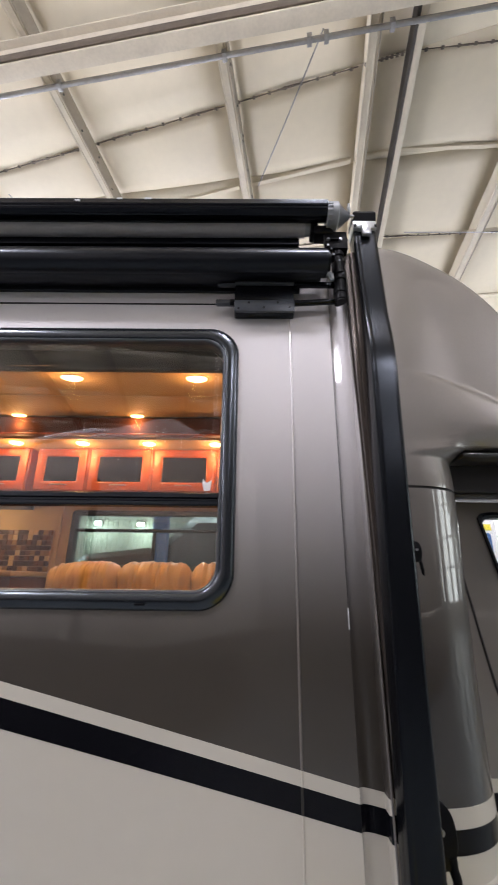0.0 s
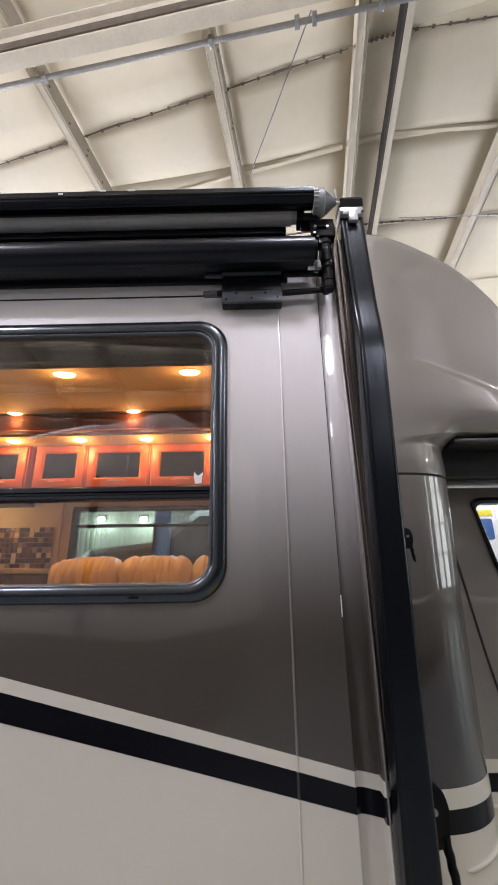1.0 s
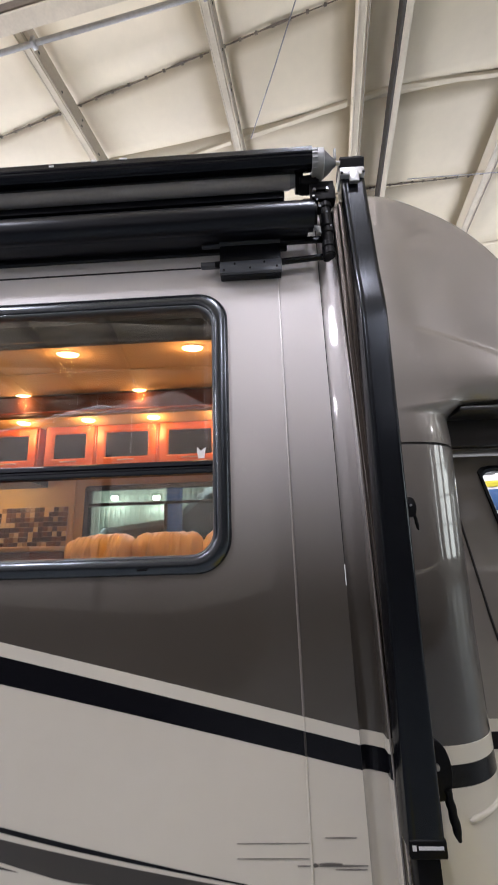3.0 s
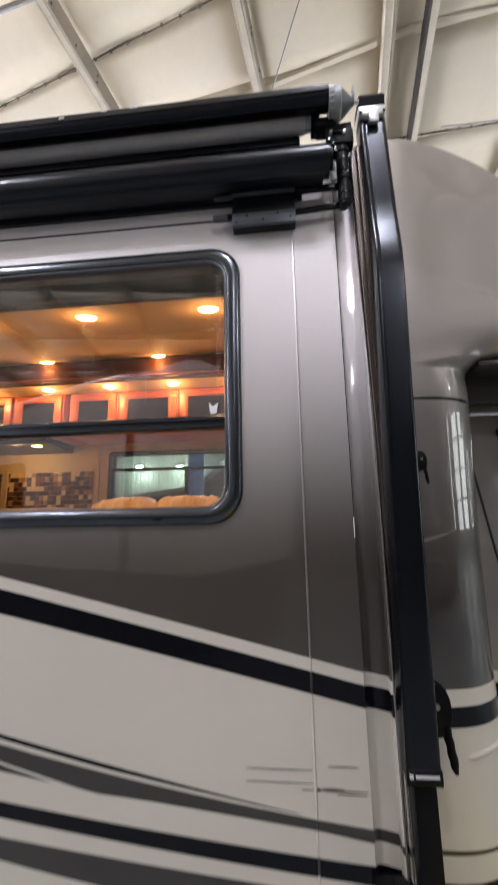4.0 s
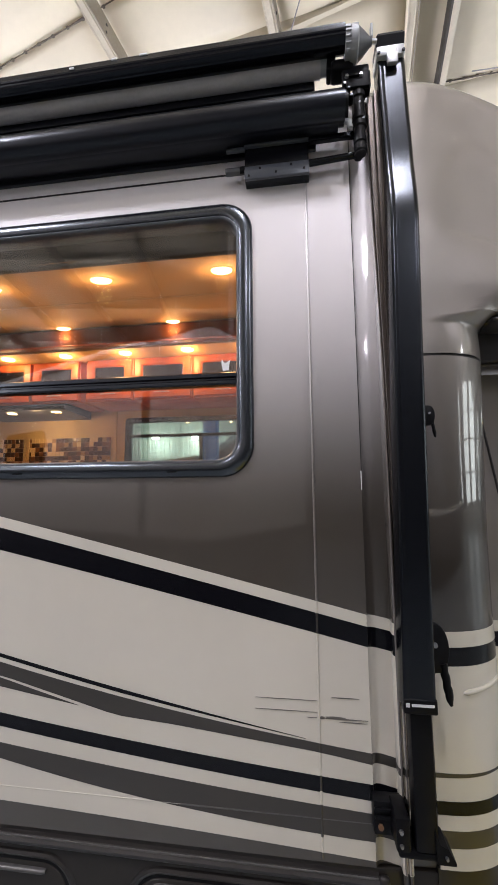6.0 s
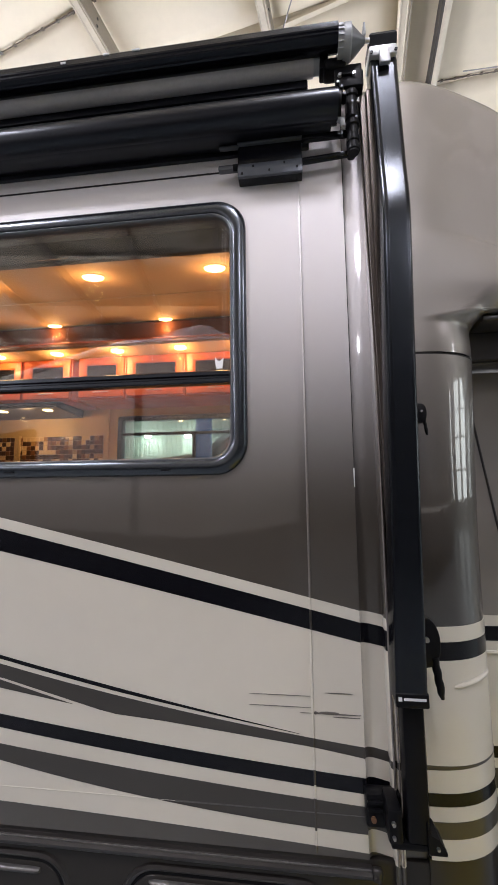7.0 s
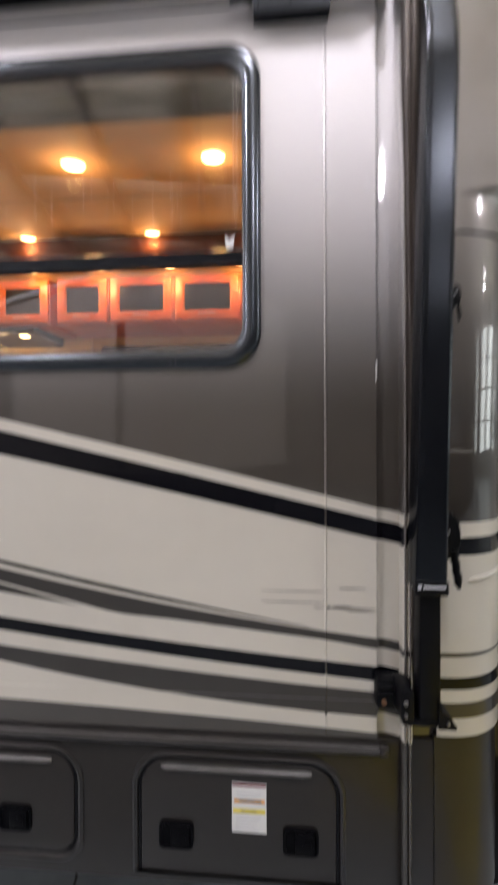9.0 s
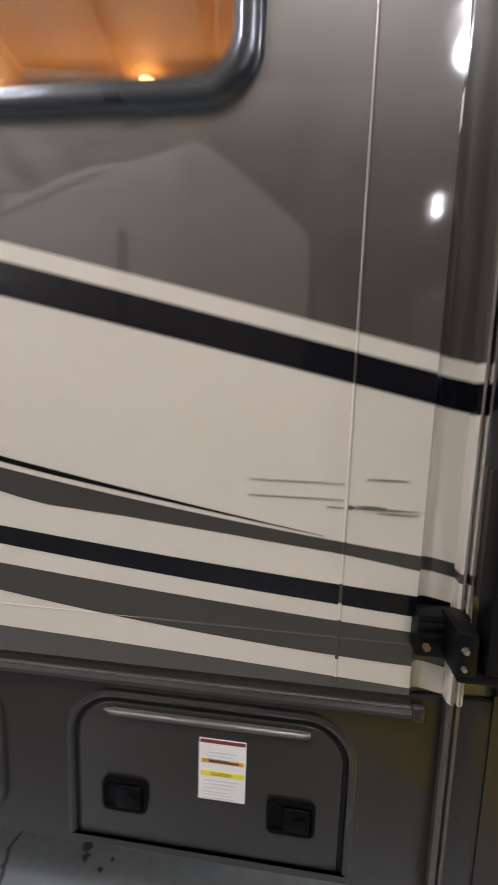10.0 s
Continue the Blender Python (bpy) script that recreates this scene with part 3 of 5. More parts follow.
def side_body():
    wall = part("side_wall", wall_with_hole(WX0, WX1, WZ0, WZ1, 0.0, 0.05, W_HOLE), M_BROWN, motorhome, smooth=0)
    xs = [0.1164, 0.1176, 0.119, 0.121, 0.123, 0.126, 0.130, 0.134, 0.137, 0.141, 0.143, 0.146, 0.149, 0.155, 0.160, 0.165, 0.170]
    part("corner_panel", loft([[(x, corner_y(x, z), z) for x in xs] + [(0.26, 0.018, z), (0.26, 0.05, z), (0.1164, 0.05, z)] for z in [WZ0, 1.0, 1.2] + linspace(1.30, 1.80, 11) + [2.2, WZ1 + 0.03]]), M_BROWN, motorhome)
    # corner moulding: a ribbed extrusion
    prof = []
    for x, y in ((0.170, 0.016), (0.171, -0.008), (0.174, -0.012), (0.178, -0.012), (0.180, -0.006), (0.1825, -0.006), (0.184, -0.013), (0.189, -0.013), (0.192, -0.009), (0.193, 0.016)):
        prof.append((x, y))
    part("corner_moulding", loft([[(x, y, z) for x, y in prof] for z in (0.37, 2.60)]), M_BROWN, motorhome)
    for x in (0.1765, 0.1868):
        part("moulding_ridge", sweep([(x, -0.0125, 0.744), (x, -0.0125, 2.60)], 0.0026, 10), M_BEAD, motorhome)
    # joint bead at the seam and the cover joint under the awning
    # over black and bronze the bead is coloured lighter, as its highlight
    for z0, z1, m in ((0.745, 0.76, M_BROWN), (0.76, 0.791, M_CREAM), (0.791, 0.858, M_GREYP), (0.858, 0.886, M_CREAM), (0.886, 0.918, M_GREYP), (0.918, 0.966, M_CREAM),
                      (0.966, 0.986, M_GREYP), (0.986, 1.227, M_CREAM), (1.227, 1.2737, M_GREYP), (1.2737, 1.301, M_CREAM), (1.301, 2.60, M_JOINT)):
        part("seam_bead", sweep([(0, 0.0, z0), (0, 0.0, z1)], 0.0029, 12), m, motorhome)
    part("top_joint", box(WX0, -0.20, -0.0015, 0.003, 2.446, 2.4505), M_SEAL, motorhome)
    part("edge_seal", box(0.1164, 0.1183, 0.002, 0.018, 1.614, 2.58), M_SEAL, motorhome)
    part("paint_chip", box(0.1150, 0.1172, -0.0012, 0.002, 1.566, 1.612, 0.0005), M_WHITE, motorhome, "small bright chip at the panel edge")
    part("side_crease", sweep([(WX0, 0.0, 0.832), (-0.33, 0.0, 0.8285)], [0.0026, 0.0016], 8), M_CREAM, motorhome)
    # lighter colour here stands for the highlight running on along the crease
    part("side_crease", sweep([(-0.33, 0.0, 0.8285), (0.112, 0.0, 0.828)], [0.0026, 0.0018], 8), M_RAILM, motorhome)
    part("roof", loft([[(x, y, z) for y, z in ((0.001, 2.622), (0.001, 2.648), (0.02, 2.656), (0.3, 2.71), (1.2, 2.82), (2.1, 2.75), (2.38, 2.66), (2.38, 2.63), (2.1, 2.72), (1.2, 2.79), (0.3, 2.68))] for x in (WX0, 0.261)]), M_CREAM, motorhome)
    part("skirt", box(WX0, 0.172, 0.004, 0.04, 0.364, 0.7385, 0.004), M_SKIRT, motorhome)
    part("skirt_front", box(0.1945, 0.30, 0.008, 0.05, 0.364, 0.7385, 0.004), M_SKIRT, motorhome)
    part("underfloor", box(WX0, 0.3, 0.5, 2.3, 0.55, 0.70), M_BLACKPL, motorhome)
    # belt moulding with an end cap
    b = loft([[(x, y, z) for y, z in ((0.004, 0.702), (-0.006, 0.704), (-0.011, 0.709), (-0.012, 0.716), (-0.007, 0.722), (-0.004, 0.727), (0.004, 0.729))] for x in (WX0, 0.120)])
    part("belt_moulding", b, M_BELT, motorhome)
    # bright strip added for the highlight along the moulding's top
    part("moulding_highlight", sweep([(WX0, -0.0065, 0.7235), (0.1185, -0.0065, 0.7235)], 0.0021, 8), M_RAILM, motorhome)
    part("moulding_end", box(0.119, 0.143, -0.0125, 0.004, 0.701, 0.730, 0.008, 3), M_BELT, motorhome)
    part("moulding_knob", sweep([(0.128, -0.017, 0.715), (0.128, -0.010, 0.715)], [0.003, 0.005], 12), M_SKIRT, motorhome)


# painted bands: heights by x along the side
BANDS = [
    ("cream_stripe", M_CREAM, [(-0.79, 1.456), (-0.357, 1.357), (0, 1.2737), (0.115, 1.2465)], [(-0.79, 1.485), (-0.357, 1.385), (0, 1.301), (0.115, 1.273)]),
    ("black_stripe", M_BLACKP, [(-0.79, 1.398), (-0.357, 1.306), (0, 1.227), (0.115, 1.201)], [(-0.79, 1.456), (-0.357, 1.357), (0, 1.2737), (0.115, 1.2465)]),
]
TOP_EDGE = curve2([(-0.79, 1.398), (-0.357, 1.306), (0, 1.227), (0.115, 1.201)])
LOW_EDGE = curve2([(-0.79, 0.795), (-0.357, 0.778), (0, 0.760), (0.115, 0.753)])


def side_paint():
    xs = linspace(-1.9, WX1 - 0.0005, 48)
    # the cream field lies under the darker bands
    part("cream_field", strip_on(xs, LOW_EDGE, TOP_EDGE, 0.0, 0.0008), M_CREAM, motorhome, "cream lower field of the side paint")
    for name, m, lo, hi in BANDS:
        part(name, strip_on(xs, curve2(lo), curve2(hi), 0.0, 0.0012), m, motorhome)
    # the sweeping swooshes
    a = curve2([(-0.79, 1.116), (-0.357, 1.034), (-0.033, 0.991), (0.115, 0.971)])
    def lower(x):
        return np.interp(x, [-1.9, -0.79, -0.50, -0.357, 0.0, 0.118], [1.30, 1.083, 1.014, 1.003, 0.966, 0.948])
    part("grey_swoosh", strip_on(xs, lower, a, 0.0, 0.0014), M_GREYP, motorhome)
    hairline_hi = curve2([(-0.79, 1.137), (-0.357, 1.0505), (-0.033, 0.9935)])
    part("black_hairline", strip_on(linspace(-1.9, -0.033, 30), lambda x: hairline_hi(x) - 0.009 * min(1.0, max(0.04, (-0.033 - x) / 0.45)), hairline_hi, 0.0, 0.0018), M_BLACKP, motorhome)
    part("grey_spike", strip_on(linspace(-1.9, -0.60, 20), lambda x: 1.030 + (x + 0.60) * -0.150, lambda x: 1.0305 + (x + 0.60) * -0.245, 0.0, 0.0014), M_GREYP, motorhome)
    part("black_stripe", strip_on(xs, curve2([(-0.79, 0.965), (-0.357, 0.914), (0, 0.886), (0.115, 0.872)]), curve2([(-0.79, 0.997), (-0.357, 0.947), (0, 0.918), (0.115, 0.906)]), 0.0, 0.0014), M_BLACKP, motorhome)
    part("grey_stripe", strip_on(xs, curve2([(-0.79, 0.888), (-0.357, 0.828), (0, 0.791), (0.115, 0.795)]), curve2([(-0.79, 0.927), (-0.357, 0.882), (0, 0.858), (0.115, 0.846)]), 0.0, 0.0014), M_GREYP, motorhome)
    # the same bands over the recessed corner panel and its moulding
    cy = lambda x: corner_y(x, 1.0)
    cx = [0.1164, 0.1176, 0.119, 0.121, 0.123, 0.126, 0.130, 0.134, 0.137, 0.141, 0.145, 0.155, 0.1695]
    fl = lambda z, s=-0.2: (lambda x: z + s * (x - 0.118))
    for name, m, lo, hi in (("cream_field", M_CREAM, 0.75, 1.200), ("cream_stripe", M_CREAM, 1.245, 1.272), ("black_stripe", M_BLACKP, 1.200, 1.245),
                            ("grey_stripe", M_GREYP, 0.948, 0.970), ("black_stripe", M_BLACKP, 0.872, 0.906), ("grey_stripe", M_GREYP, 0.797, 0.845)):
        part(name, strip_on(cx, fl(lo), fl(hi), cy, 0.0008 if name == "cream_field" else 0.0014), m, motorhome)
    for name, m, lo, hi in (("cream_trim", M_CREAM, 0.742, 1.188), ("cream_trim", M_CREAM, 1.2335, 1.260), ("black_trim", M_BLACKP, 1.1885, 1.233), ("grey_trim", M_GREYP, 0.938, 0.953)):
        prof = ((0.1695, 0.015), (0.1703, -0.0088), (0.174, -0.0131), (0.1785, -0.0131), (0.1803, -0.0072), (0.1822, -0.0072), (0.1838, -0.0142), (0.1893, -0.0142), (0.193, -0.0098), (0.1936, 0.015))
        k = 0.0006 if name == "grey_trim" else 0.0
        part(name, loft([[(x, y - k, z) for x, y in prof] for z in (lo, hi)]), m, motorhome)
    # transport scuffs beside the seam
    for x0, x1, z, h in ((-0.150, -0.005, 1.077, 0.0012), (-0.150, -0.005, 1.052, 0.0012), (0.028, 0.092, 1.086, 0.0022), (0.004, 0.110, 1.040, 0.0028), (0.012, 0.060, 1.043, 0.004),
                         (0.045, 0.108, 1.034, 0.0018), (-0.03, -0.004, 1.040, 0.0012), (0.0, 0.012, 1.041, 0.007)):
        b = loft([[(x, -0.0022, z - h * 0.65 * q), (x, -0.0022, z + h * 0.65 * q), (x, 0.0, z + h * 0.65 * q), (x, 0.0, z - h * 0.65 * q)] for x, q in ((x0, 0.1), (x0 + (x1 - x0) * 0.2, 0.5), (x0 + (x1 - x0) * 0.45, 0.75), (x0 + (x1 - x0) * 0.7, 0.6), (x1, 0.15))])
        part("scuff", b, M_SCUFF, motorhome, "dark scuff on the paint")


def side_window():
    win = empty("window", "black-framed window with rounded corners and a crossbar", "")
    win.parent = motorhome
    rim = [(0.0, 0.04), (0.0, -0.003), (0.03, -0.0058), (0.07, -0.0082), (0.12, -0.0104), (0.19, -0.0126), (0.28, -0.0145), (0.38, -0.0159), (0.49, -0.0167), (0.60, -0.0168), (0.70, -0.0160), (0.78, -0.0145), (0.835, -0.0125), (0.84, 0.04)]
    part("window_frame", ring_frame(W_OUT, W_IN, rim), M_FRAME, win, smooth=45)
    part("glazing_trim", ring_frame(W_OUT, W_IN, [(0.842, 0.04), (0.842, -0.0125), (0.90, -0.0135), (0.96, -0.012), (1.0, -0.008), (1.0, 0.04)]), M_TRIM, win, "grey inner edge", smooth=45)
    b = bmesh.new()
    loft([[(x, y, z) for y, z in ((0.02, 1.842), (-0.006, 1.842), (-0.010, 1.846), (-0.010, 1.853), (-0.006, 1.856), (-0.006, 1.860), (-0.012, 1.863), (-0.012, 1.872), (-0.006, 1.876), (0.02, 1.876))] for x in (-1.32, -0.187)], bm=b)
    part("crossbar", b, M_RUBBER, win)
    part("upper_pane", box(-1.325, -0.186, -0.002, 0.002, 1.862, 2.318), M_GLASS, win).visible_shadow = False
    part("lower_pane", box(-1.325, -0.186, 0.006, 0.010, 1.64, 1.858), M_GLASS, win).visible_shadow = False
    b = slab([(-0.229, 1.881), (-0.213, 1.882), (-0.212, 1.897), (-0.209, 1.911), (-0.217, 1.905), (-0.222, 1.901), (-0.228, 1.906), (-0.232, 1.913), (-0.233, 1.900)], -0.0032, -0.0022)
    part("pane_sticker", b, M_WHITE, win, "small torn white sticker")
    rnd = random.Random(5)
    b = bmesh.new()
    for k in range(40):
        x, z0, z1 = rnd.uniform(-1.0, -0.20), rnd.uniform(1.89, 2.02), rnd.uniform(2.03, 2.14)
        if rnd.random() < 0.08:
            x = rnd.uniform(-0.215, -0.20)
            z1 = 2.28
        z = z0
        while z < z1:
            bmesh.ops.create_icosphere(b, subdivisions=1, radius=rnd.uniform(0.0006, 0.0014), matrix=Matrix.Translation((x + rnd.uniform(-0.001, 0.001), -0.0024, z)))
            z += rnd.uniform(0.006, 0.018)
    tagged(part("dried_water", b, M_SPOT, win, "dried water spots in runs down the glass"), kind="stuff")
    for x in (-0.36, -0.8):
        part("weep_hole", box(x - 0.012, x + 0.012, -0.0195, -0.012, 1.612, 1.616), M_BLACKPL, win)
    sh = empty("window_shade", "grey cloth shade drawn up at the window's head", "window shade")
    b = bmesh.new()
    rings = []
    for k, z in enumerate(linspace(2.276, 2.38, 12)):
        y = 0.075 + 0.004 * math.sin(k * 0.9)
        rings.append([(x, y + 0.004 * math.sin(x * 9), z + 0.004 * math.sin(x * 7)) for x in linspace(-1.40, -0.13, 24)])
    loft(rings, closed=False, bm=b)
    ob = part("shade_pleats", b, M_SHADE, sh, smooth=60)
    part("bottom_rail", box(-1.40, -0.13, 0.07, 0.092, 2.266, 2.278, 0.004), M_SHADE, sh)


def baggage_door(x0, x1, z0, z1, rb, name="baggage_door"):
    d = empty(name, "bronze baggage door with two black latches", "")
    d.parent = motorhome
    o = round_rect(x0, x1, z0, z1, 0.075, 8, rb)
    i = round_rect(x0 + 0.007, x1 - 0.007, z0 + (0.007 if rb else 0.002), z1 - 0.007, 0.068, 8, rb * 0.9)
    e = round_rect(x0 - 0.016, x1 + 0.016, z0 - (0.016 if rb else 0.0), z1 + 0.016, 0.09, 8, rb * 1.2)
    part("door_rim", ring_frame(e, o, [(0.0, 0.004), (0.1, -0.001), (0.45, -0.004), (0.85, -0.001), (1.0, 0.004)]), M_BELT, d)
    part("gasket", ring_frame(o, i, [(0.0, 0.006), (0.05, 0.0015), (0.95, 0.0015), (1.0, 0.006)]), M_BLACKPL, d)
    part("door_panel", slab(i, -0.001, 0.02, 0.004), M_SKIRT, d)
    zr = z1 - 0.022
    xa, xb = x0 + 0.056, x1 - 0.064
    part("drip_rail", loft([[(x, -0.001 - (0.002 + 0.008 * g) * math.sin(radians(a)), zr + (0.002 + 0.0042 * g) * math.cos(radians(a))) for a in range(0, 181, 20)] for x, g in ((xa, 0.0), (xa + 0.006, 0.5), (xa + 0.016, 1.0), (xb - 0.012, 1.0), (xb, 0.6))]), M_RAILM, d, smooth=60)
    return d


def latch(x0, z0, parent):
    l = part("latch", ring_frame(round_rect(x0, x0 + 0.083, z0, z0 + 0.064, 0.012, 4), round_rect(x0 + 0.007, x0 + 0.076, z0 + 0.007, z0 + 0.057, 0.009, 4),
                                 [(0, -0.001), (0.0, -0.006), (0.5, -0.008), (1.0, -0.005), (1.0, -0.001)]), M_LATCH, parent, "black plastic paddle latch")
    part("latch_bowl", slab(round_rect(x0 + 0.006, x0 + 0.077, z0 + 0.006, z0 + 0.058, 0.01, 4), -0.002, 0.0), M_LATCH, l)
    part("paddle", box(x0 + 0.028, x0 + 0.074, -0.010, -0.002, z0 + 0.010, z0 + 0.054, 0.004), M_LATCH, l)
    part("keyhole", sweep([(x0 + 0.056, -0.0125, z0 + 0.032), (x0 + 0.056, -0.009, z0 + 0.032)], 0.010, 14), M_LATCH, l)


def doors():
    d1 = baggage_door(-0.449, 0.030, 0.392, 0.672, 0.0)
    latch(-0.397, 0.455, d1)
    latch(-0.101, 0.458, d1)
    st = part("sticker", box(-0.2215, -0.1395, -0.0025, -0.0012, 0.503, 0.620), M_WHITE, d1, "white printed sticker with orange and yellow bars")
    X0, X1 = -0.2215, -0.1395
    for z0, z1, m, a, b2 in ((0.6125, 0.6190, M_REDINK, 0.02, 0.98),
                             (0.5742, 0.5822, M_ORANGE, 0.06, 0.95), (0.5496, 0.5593, M_YELLOW, 0.04, 0.97)):
        w = X1 - X0
        part("print_bar", box(X0 + w * a, X0 + w * b2, -0.0029, -0.0024, z0, z1), m, st)
    for k in range(3):
        part("text_bar", box(X0 + 0.012, X1 - 0.014 - 0.008 * k, -0.0029, -0.0024, 0.5945 - 0.007 * k, 0.5967 - 0.007 * k), M_GREYINK, st)
        part("text_bar", box(X0 + 0.010, X1 - 0.012 - 0.005 * k, -0.0029, -0.0024, 0.5408 - 0.007 * k, 0.543 - 0.007 * k), M_GREYINK, st)
        part("text_bar", box(X0 + 0.008, X1 - 0.03 + 0.006 * k, -0.0029, -0.0024, 0.5188 - 0.006 * k, 0.5206 - 0.006 * k), M_GREYINK, st)
    part("text_bar", box(X0 + 0.018, X1 - 0.012, -0.0032, -0.0027, 0.5764, 0.58), M_INK, st)
    text_mesh("CAUTION", 0.0078, M_INK, "lettering", st, pose(X0 + 0.022, -0.0031, 0.5518, 90, 0, 0), 0.0002)
    d2 = baggage_door(-1.35, -0.602, 0.415, 0.672, 0.05)
    latch(-1.25, 0.47, d2)
    latch(-0.80, 0.47, d2)


side_body()
side_paint()
side_window()
doors()


# the front: quarter pillar, cab-over nose, cab
KNOTS = [(0.25, 0.0005), (0.29, 0.001), (0.325, 0.006), (0.36, 0.018), (0.39, 0.037), (0.415, 0.062), (0.432, 0.092), (0.441, 0.125), (0.444, 0.17), (0.444, 0.30)]


def eased(pts, times=2):
    """Cut the corners of an open line, keeping its ends."""
    for _ in range(times):
        q = [pts[0]]
        for (xa, ya), (xb, yb) in zip(pts, pts[1:]):
            q += [(xa * 0.75 + xb * 0.25, ya * 0.75 + yb * 0.25), (xa * 0.25 + xb * 0.75, ya * 0.25 + yb * 0.75)]
        pts = q + [pts[-1]]
    return pts


PILLAR = eased(KNOTS)
FACE = [p for p in PILLAR if p[1] < 0.16]


def pillar_y(x):
    return float(np.interp(x, [p[0] for p in FACE], [p[1] for p in FACE]))


def ease(v):
    v = min(1.0, max(0.0, v))
    return v * v * (3 - 2 * v)


def pillar_band(z0, z1, out=0.0012, taper=0.0, upto=len(FACE)):
    rings = []
    n = len(PILLAR)
    cx, cy = 0.30, 0.20
    for k in range(upto):
        x, y = PILLAR[k]
        a = PILLAR[max(0, k - 1)]
        c = PILLAR[min(n - 1, k + 1)]
        nx, ny = (c[1] - a[1]), -(c[0] - a[0])
        l = math.hypot(nx, ny)
        nx, ny = nx / l, ny / l
        mid, half = (z0 + z1) / 2, (z1 - z0) / 2 * (1 - taper * k / (upto - 1))
        px, py = x + nx * out, y + ny * out
        qx, qy = x - nx * 0.003, y - ny * 0.003
        rings.append([(px, py, mid - half), (px, py, mid + half), (qx, qy, mid + half), (qx, qy, mid - half)])
    return loft(rings)


def front():
    full = [(x, y) for x, y in PILLAR] + [(0.25, 0.30)]
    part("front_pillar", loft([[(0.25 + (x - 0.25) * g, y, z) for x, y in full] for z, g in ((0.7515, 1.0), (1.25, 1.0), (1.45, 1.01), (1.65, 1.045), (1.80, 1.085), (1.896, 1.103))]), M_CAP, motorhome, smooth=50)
    part("pillar_joint", loft([[(0.25 + (x - 0.25) * 1.098, y + 0.002, z) for x, y in full] for z in (1.895, 1.903)]), M_SEAL, motorhome)
    part("lower_pillar_skirt", loft([[(x - 0.004, y + 0.004, z) for x, y in full] for z in (0.36, 0.7510)]), M_SKIRT, motorhome, "dark glossy lower corner")
    for name, m, z0, z1, o, tp in (("cream_field", M_CREAM, 0.752, 1.166, 0.0008, 0), ("cream_stripe", M_CREAM, 1.207, 1.241, 0.0012, 0), ("black_stripe", M_BLACKP, 1.167, 1.2065, 0.0012, 0),
                               ("grey_stripe", M_GREYP, 0.934, 0.944, 0.0015, 0.9), ("black_stripe", M_BLACKP, 0.860, 0.887, 0.0015, 0), ("grey_stripe", M_GREYP, 0.795, 0.829, 0.0015, 0)):
        part(name, pillar_band(z0, z1, o, tp), m, motorhome)
    # raised rib on the pillar
    pts = [(x, pillar_y(x) - 0.001, 1.110 + 0.012 * (x - 0.33) / 0.09) for x in linspace(0.322, 0.425, 12)]
    part("pillar_rib", sweep(pts, [0.002] + [0.0060] * 10 + [0.002], 12), M_CREAM, motorhome)
    # cab-over nose: a flat flank rolling over a free edge, running down into the pillar
    ends = [(0.464, z) for z in linspace(1.902, 1.996, 9)]
    ends += [(0.480 + 0.016 * math.cos(radians(a)), 1.998 + 0.016 * math.sin(radians(a))) for a in linspace(180, 96, 8)]
    ends += [(x, 2.014 + 0.02 * (x - 0.52)) for x in linspace(0.488, 0.735, 8)]
    ends += [(0.740 + 0.04 * math.cos(radians(a)), 2.058 + 0.04 * math.sin(radians(a))) for a in (-70, -45, -20, 0)]
    ends += [(0.280 + 0.50 * math.cos(radians(a)), 2.105 + 0.602 * math.sin(radians(a))) for a in linspace(4, 89, 80)]
    lefts = linspace(1.902, 2.012, 17) + linspace(2.020, 2.10, 12) + linspace(2.115, 2.697, 80)
    rim = np.array([(xa + (xb - xa) * q, za + (zb - za) * q) for (xa, za), (xb, zb) in zip(ends, ends[1:]) for q in (0.0, 0.25, 0.5, 0.75)] + [ends[-1]])
    b = bmesh.new()
    rows = []
    cols = 72
    for (xe, ze), zl in zip(ends, lefts):
        row = []
        for k in range(cols + 1):
            q = 1 - (1 - k / cols) ** 1.8
            x, z = 0.262 + (xe - 0.262) * q, zl + (ze - zl) * q
            d = float(np.min(np.hypot(rim[:, 0] - x, rim[:, 1] - z)))
            r = 1.0 - 0.72 * ease((z - 1.984) / 0.030)
            y = pillar_y(0.444 - d / r) * r if d / r < 0.194 else 0.0005
            # the crease over the brow, the brow's swell below it, the dome falling back above
            crease = 2.232 - 0.22 * (x - 0.33) - 0.5 * max(0.0, x - 0.33) ** 2
            out = ease((x - 0.33) / 0.24)
            y += 0.016 * ease((z - crease + 0.006) / 0.018) * ease((x - 0.30) / 0.20)
            y -= 0.012 * out * math.sin(math.pi * min(1.0, max(0.0, (z - 2.0) / (crease - 2.0)))) ** 2
            y += 0.012 * (((x - 0.28) / 0.5) ** 2 + (max(0.0, z - 2.2) / 0.48) ** 2) + 0.06 * (x - 0.262) * ease((z - 1.92) / 0.12)
            row.append(b.verts.new((x, y, z)))
        row.append(b.verts.new((xe, row[-1].co.y + 0.06, ze)))
        row.append(b.verts.new((xe, 2.3, ze)))
        rows.append(row)
    for r0, r1 in zip(rows, rows[1:]):
        for k in range(len(r0) - 1):
            b.faces.new((r0[k], r0[k + 1], r1[k + 1], r1[k]))
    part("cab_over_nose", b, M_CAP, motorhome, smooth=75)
    # underside of the nose and the cab
    part("overhang_panel", box(0.463, 1.6, 0.145, 0.30, 1.9175, 2.04, 0.006), M_UNDER, motorhome)
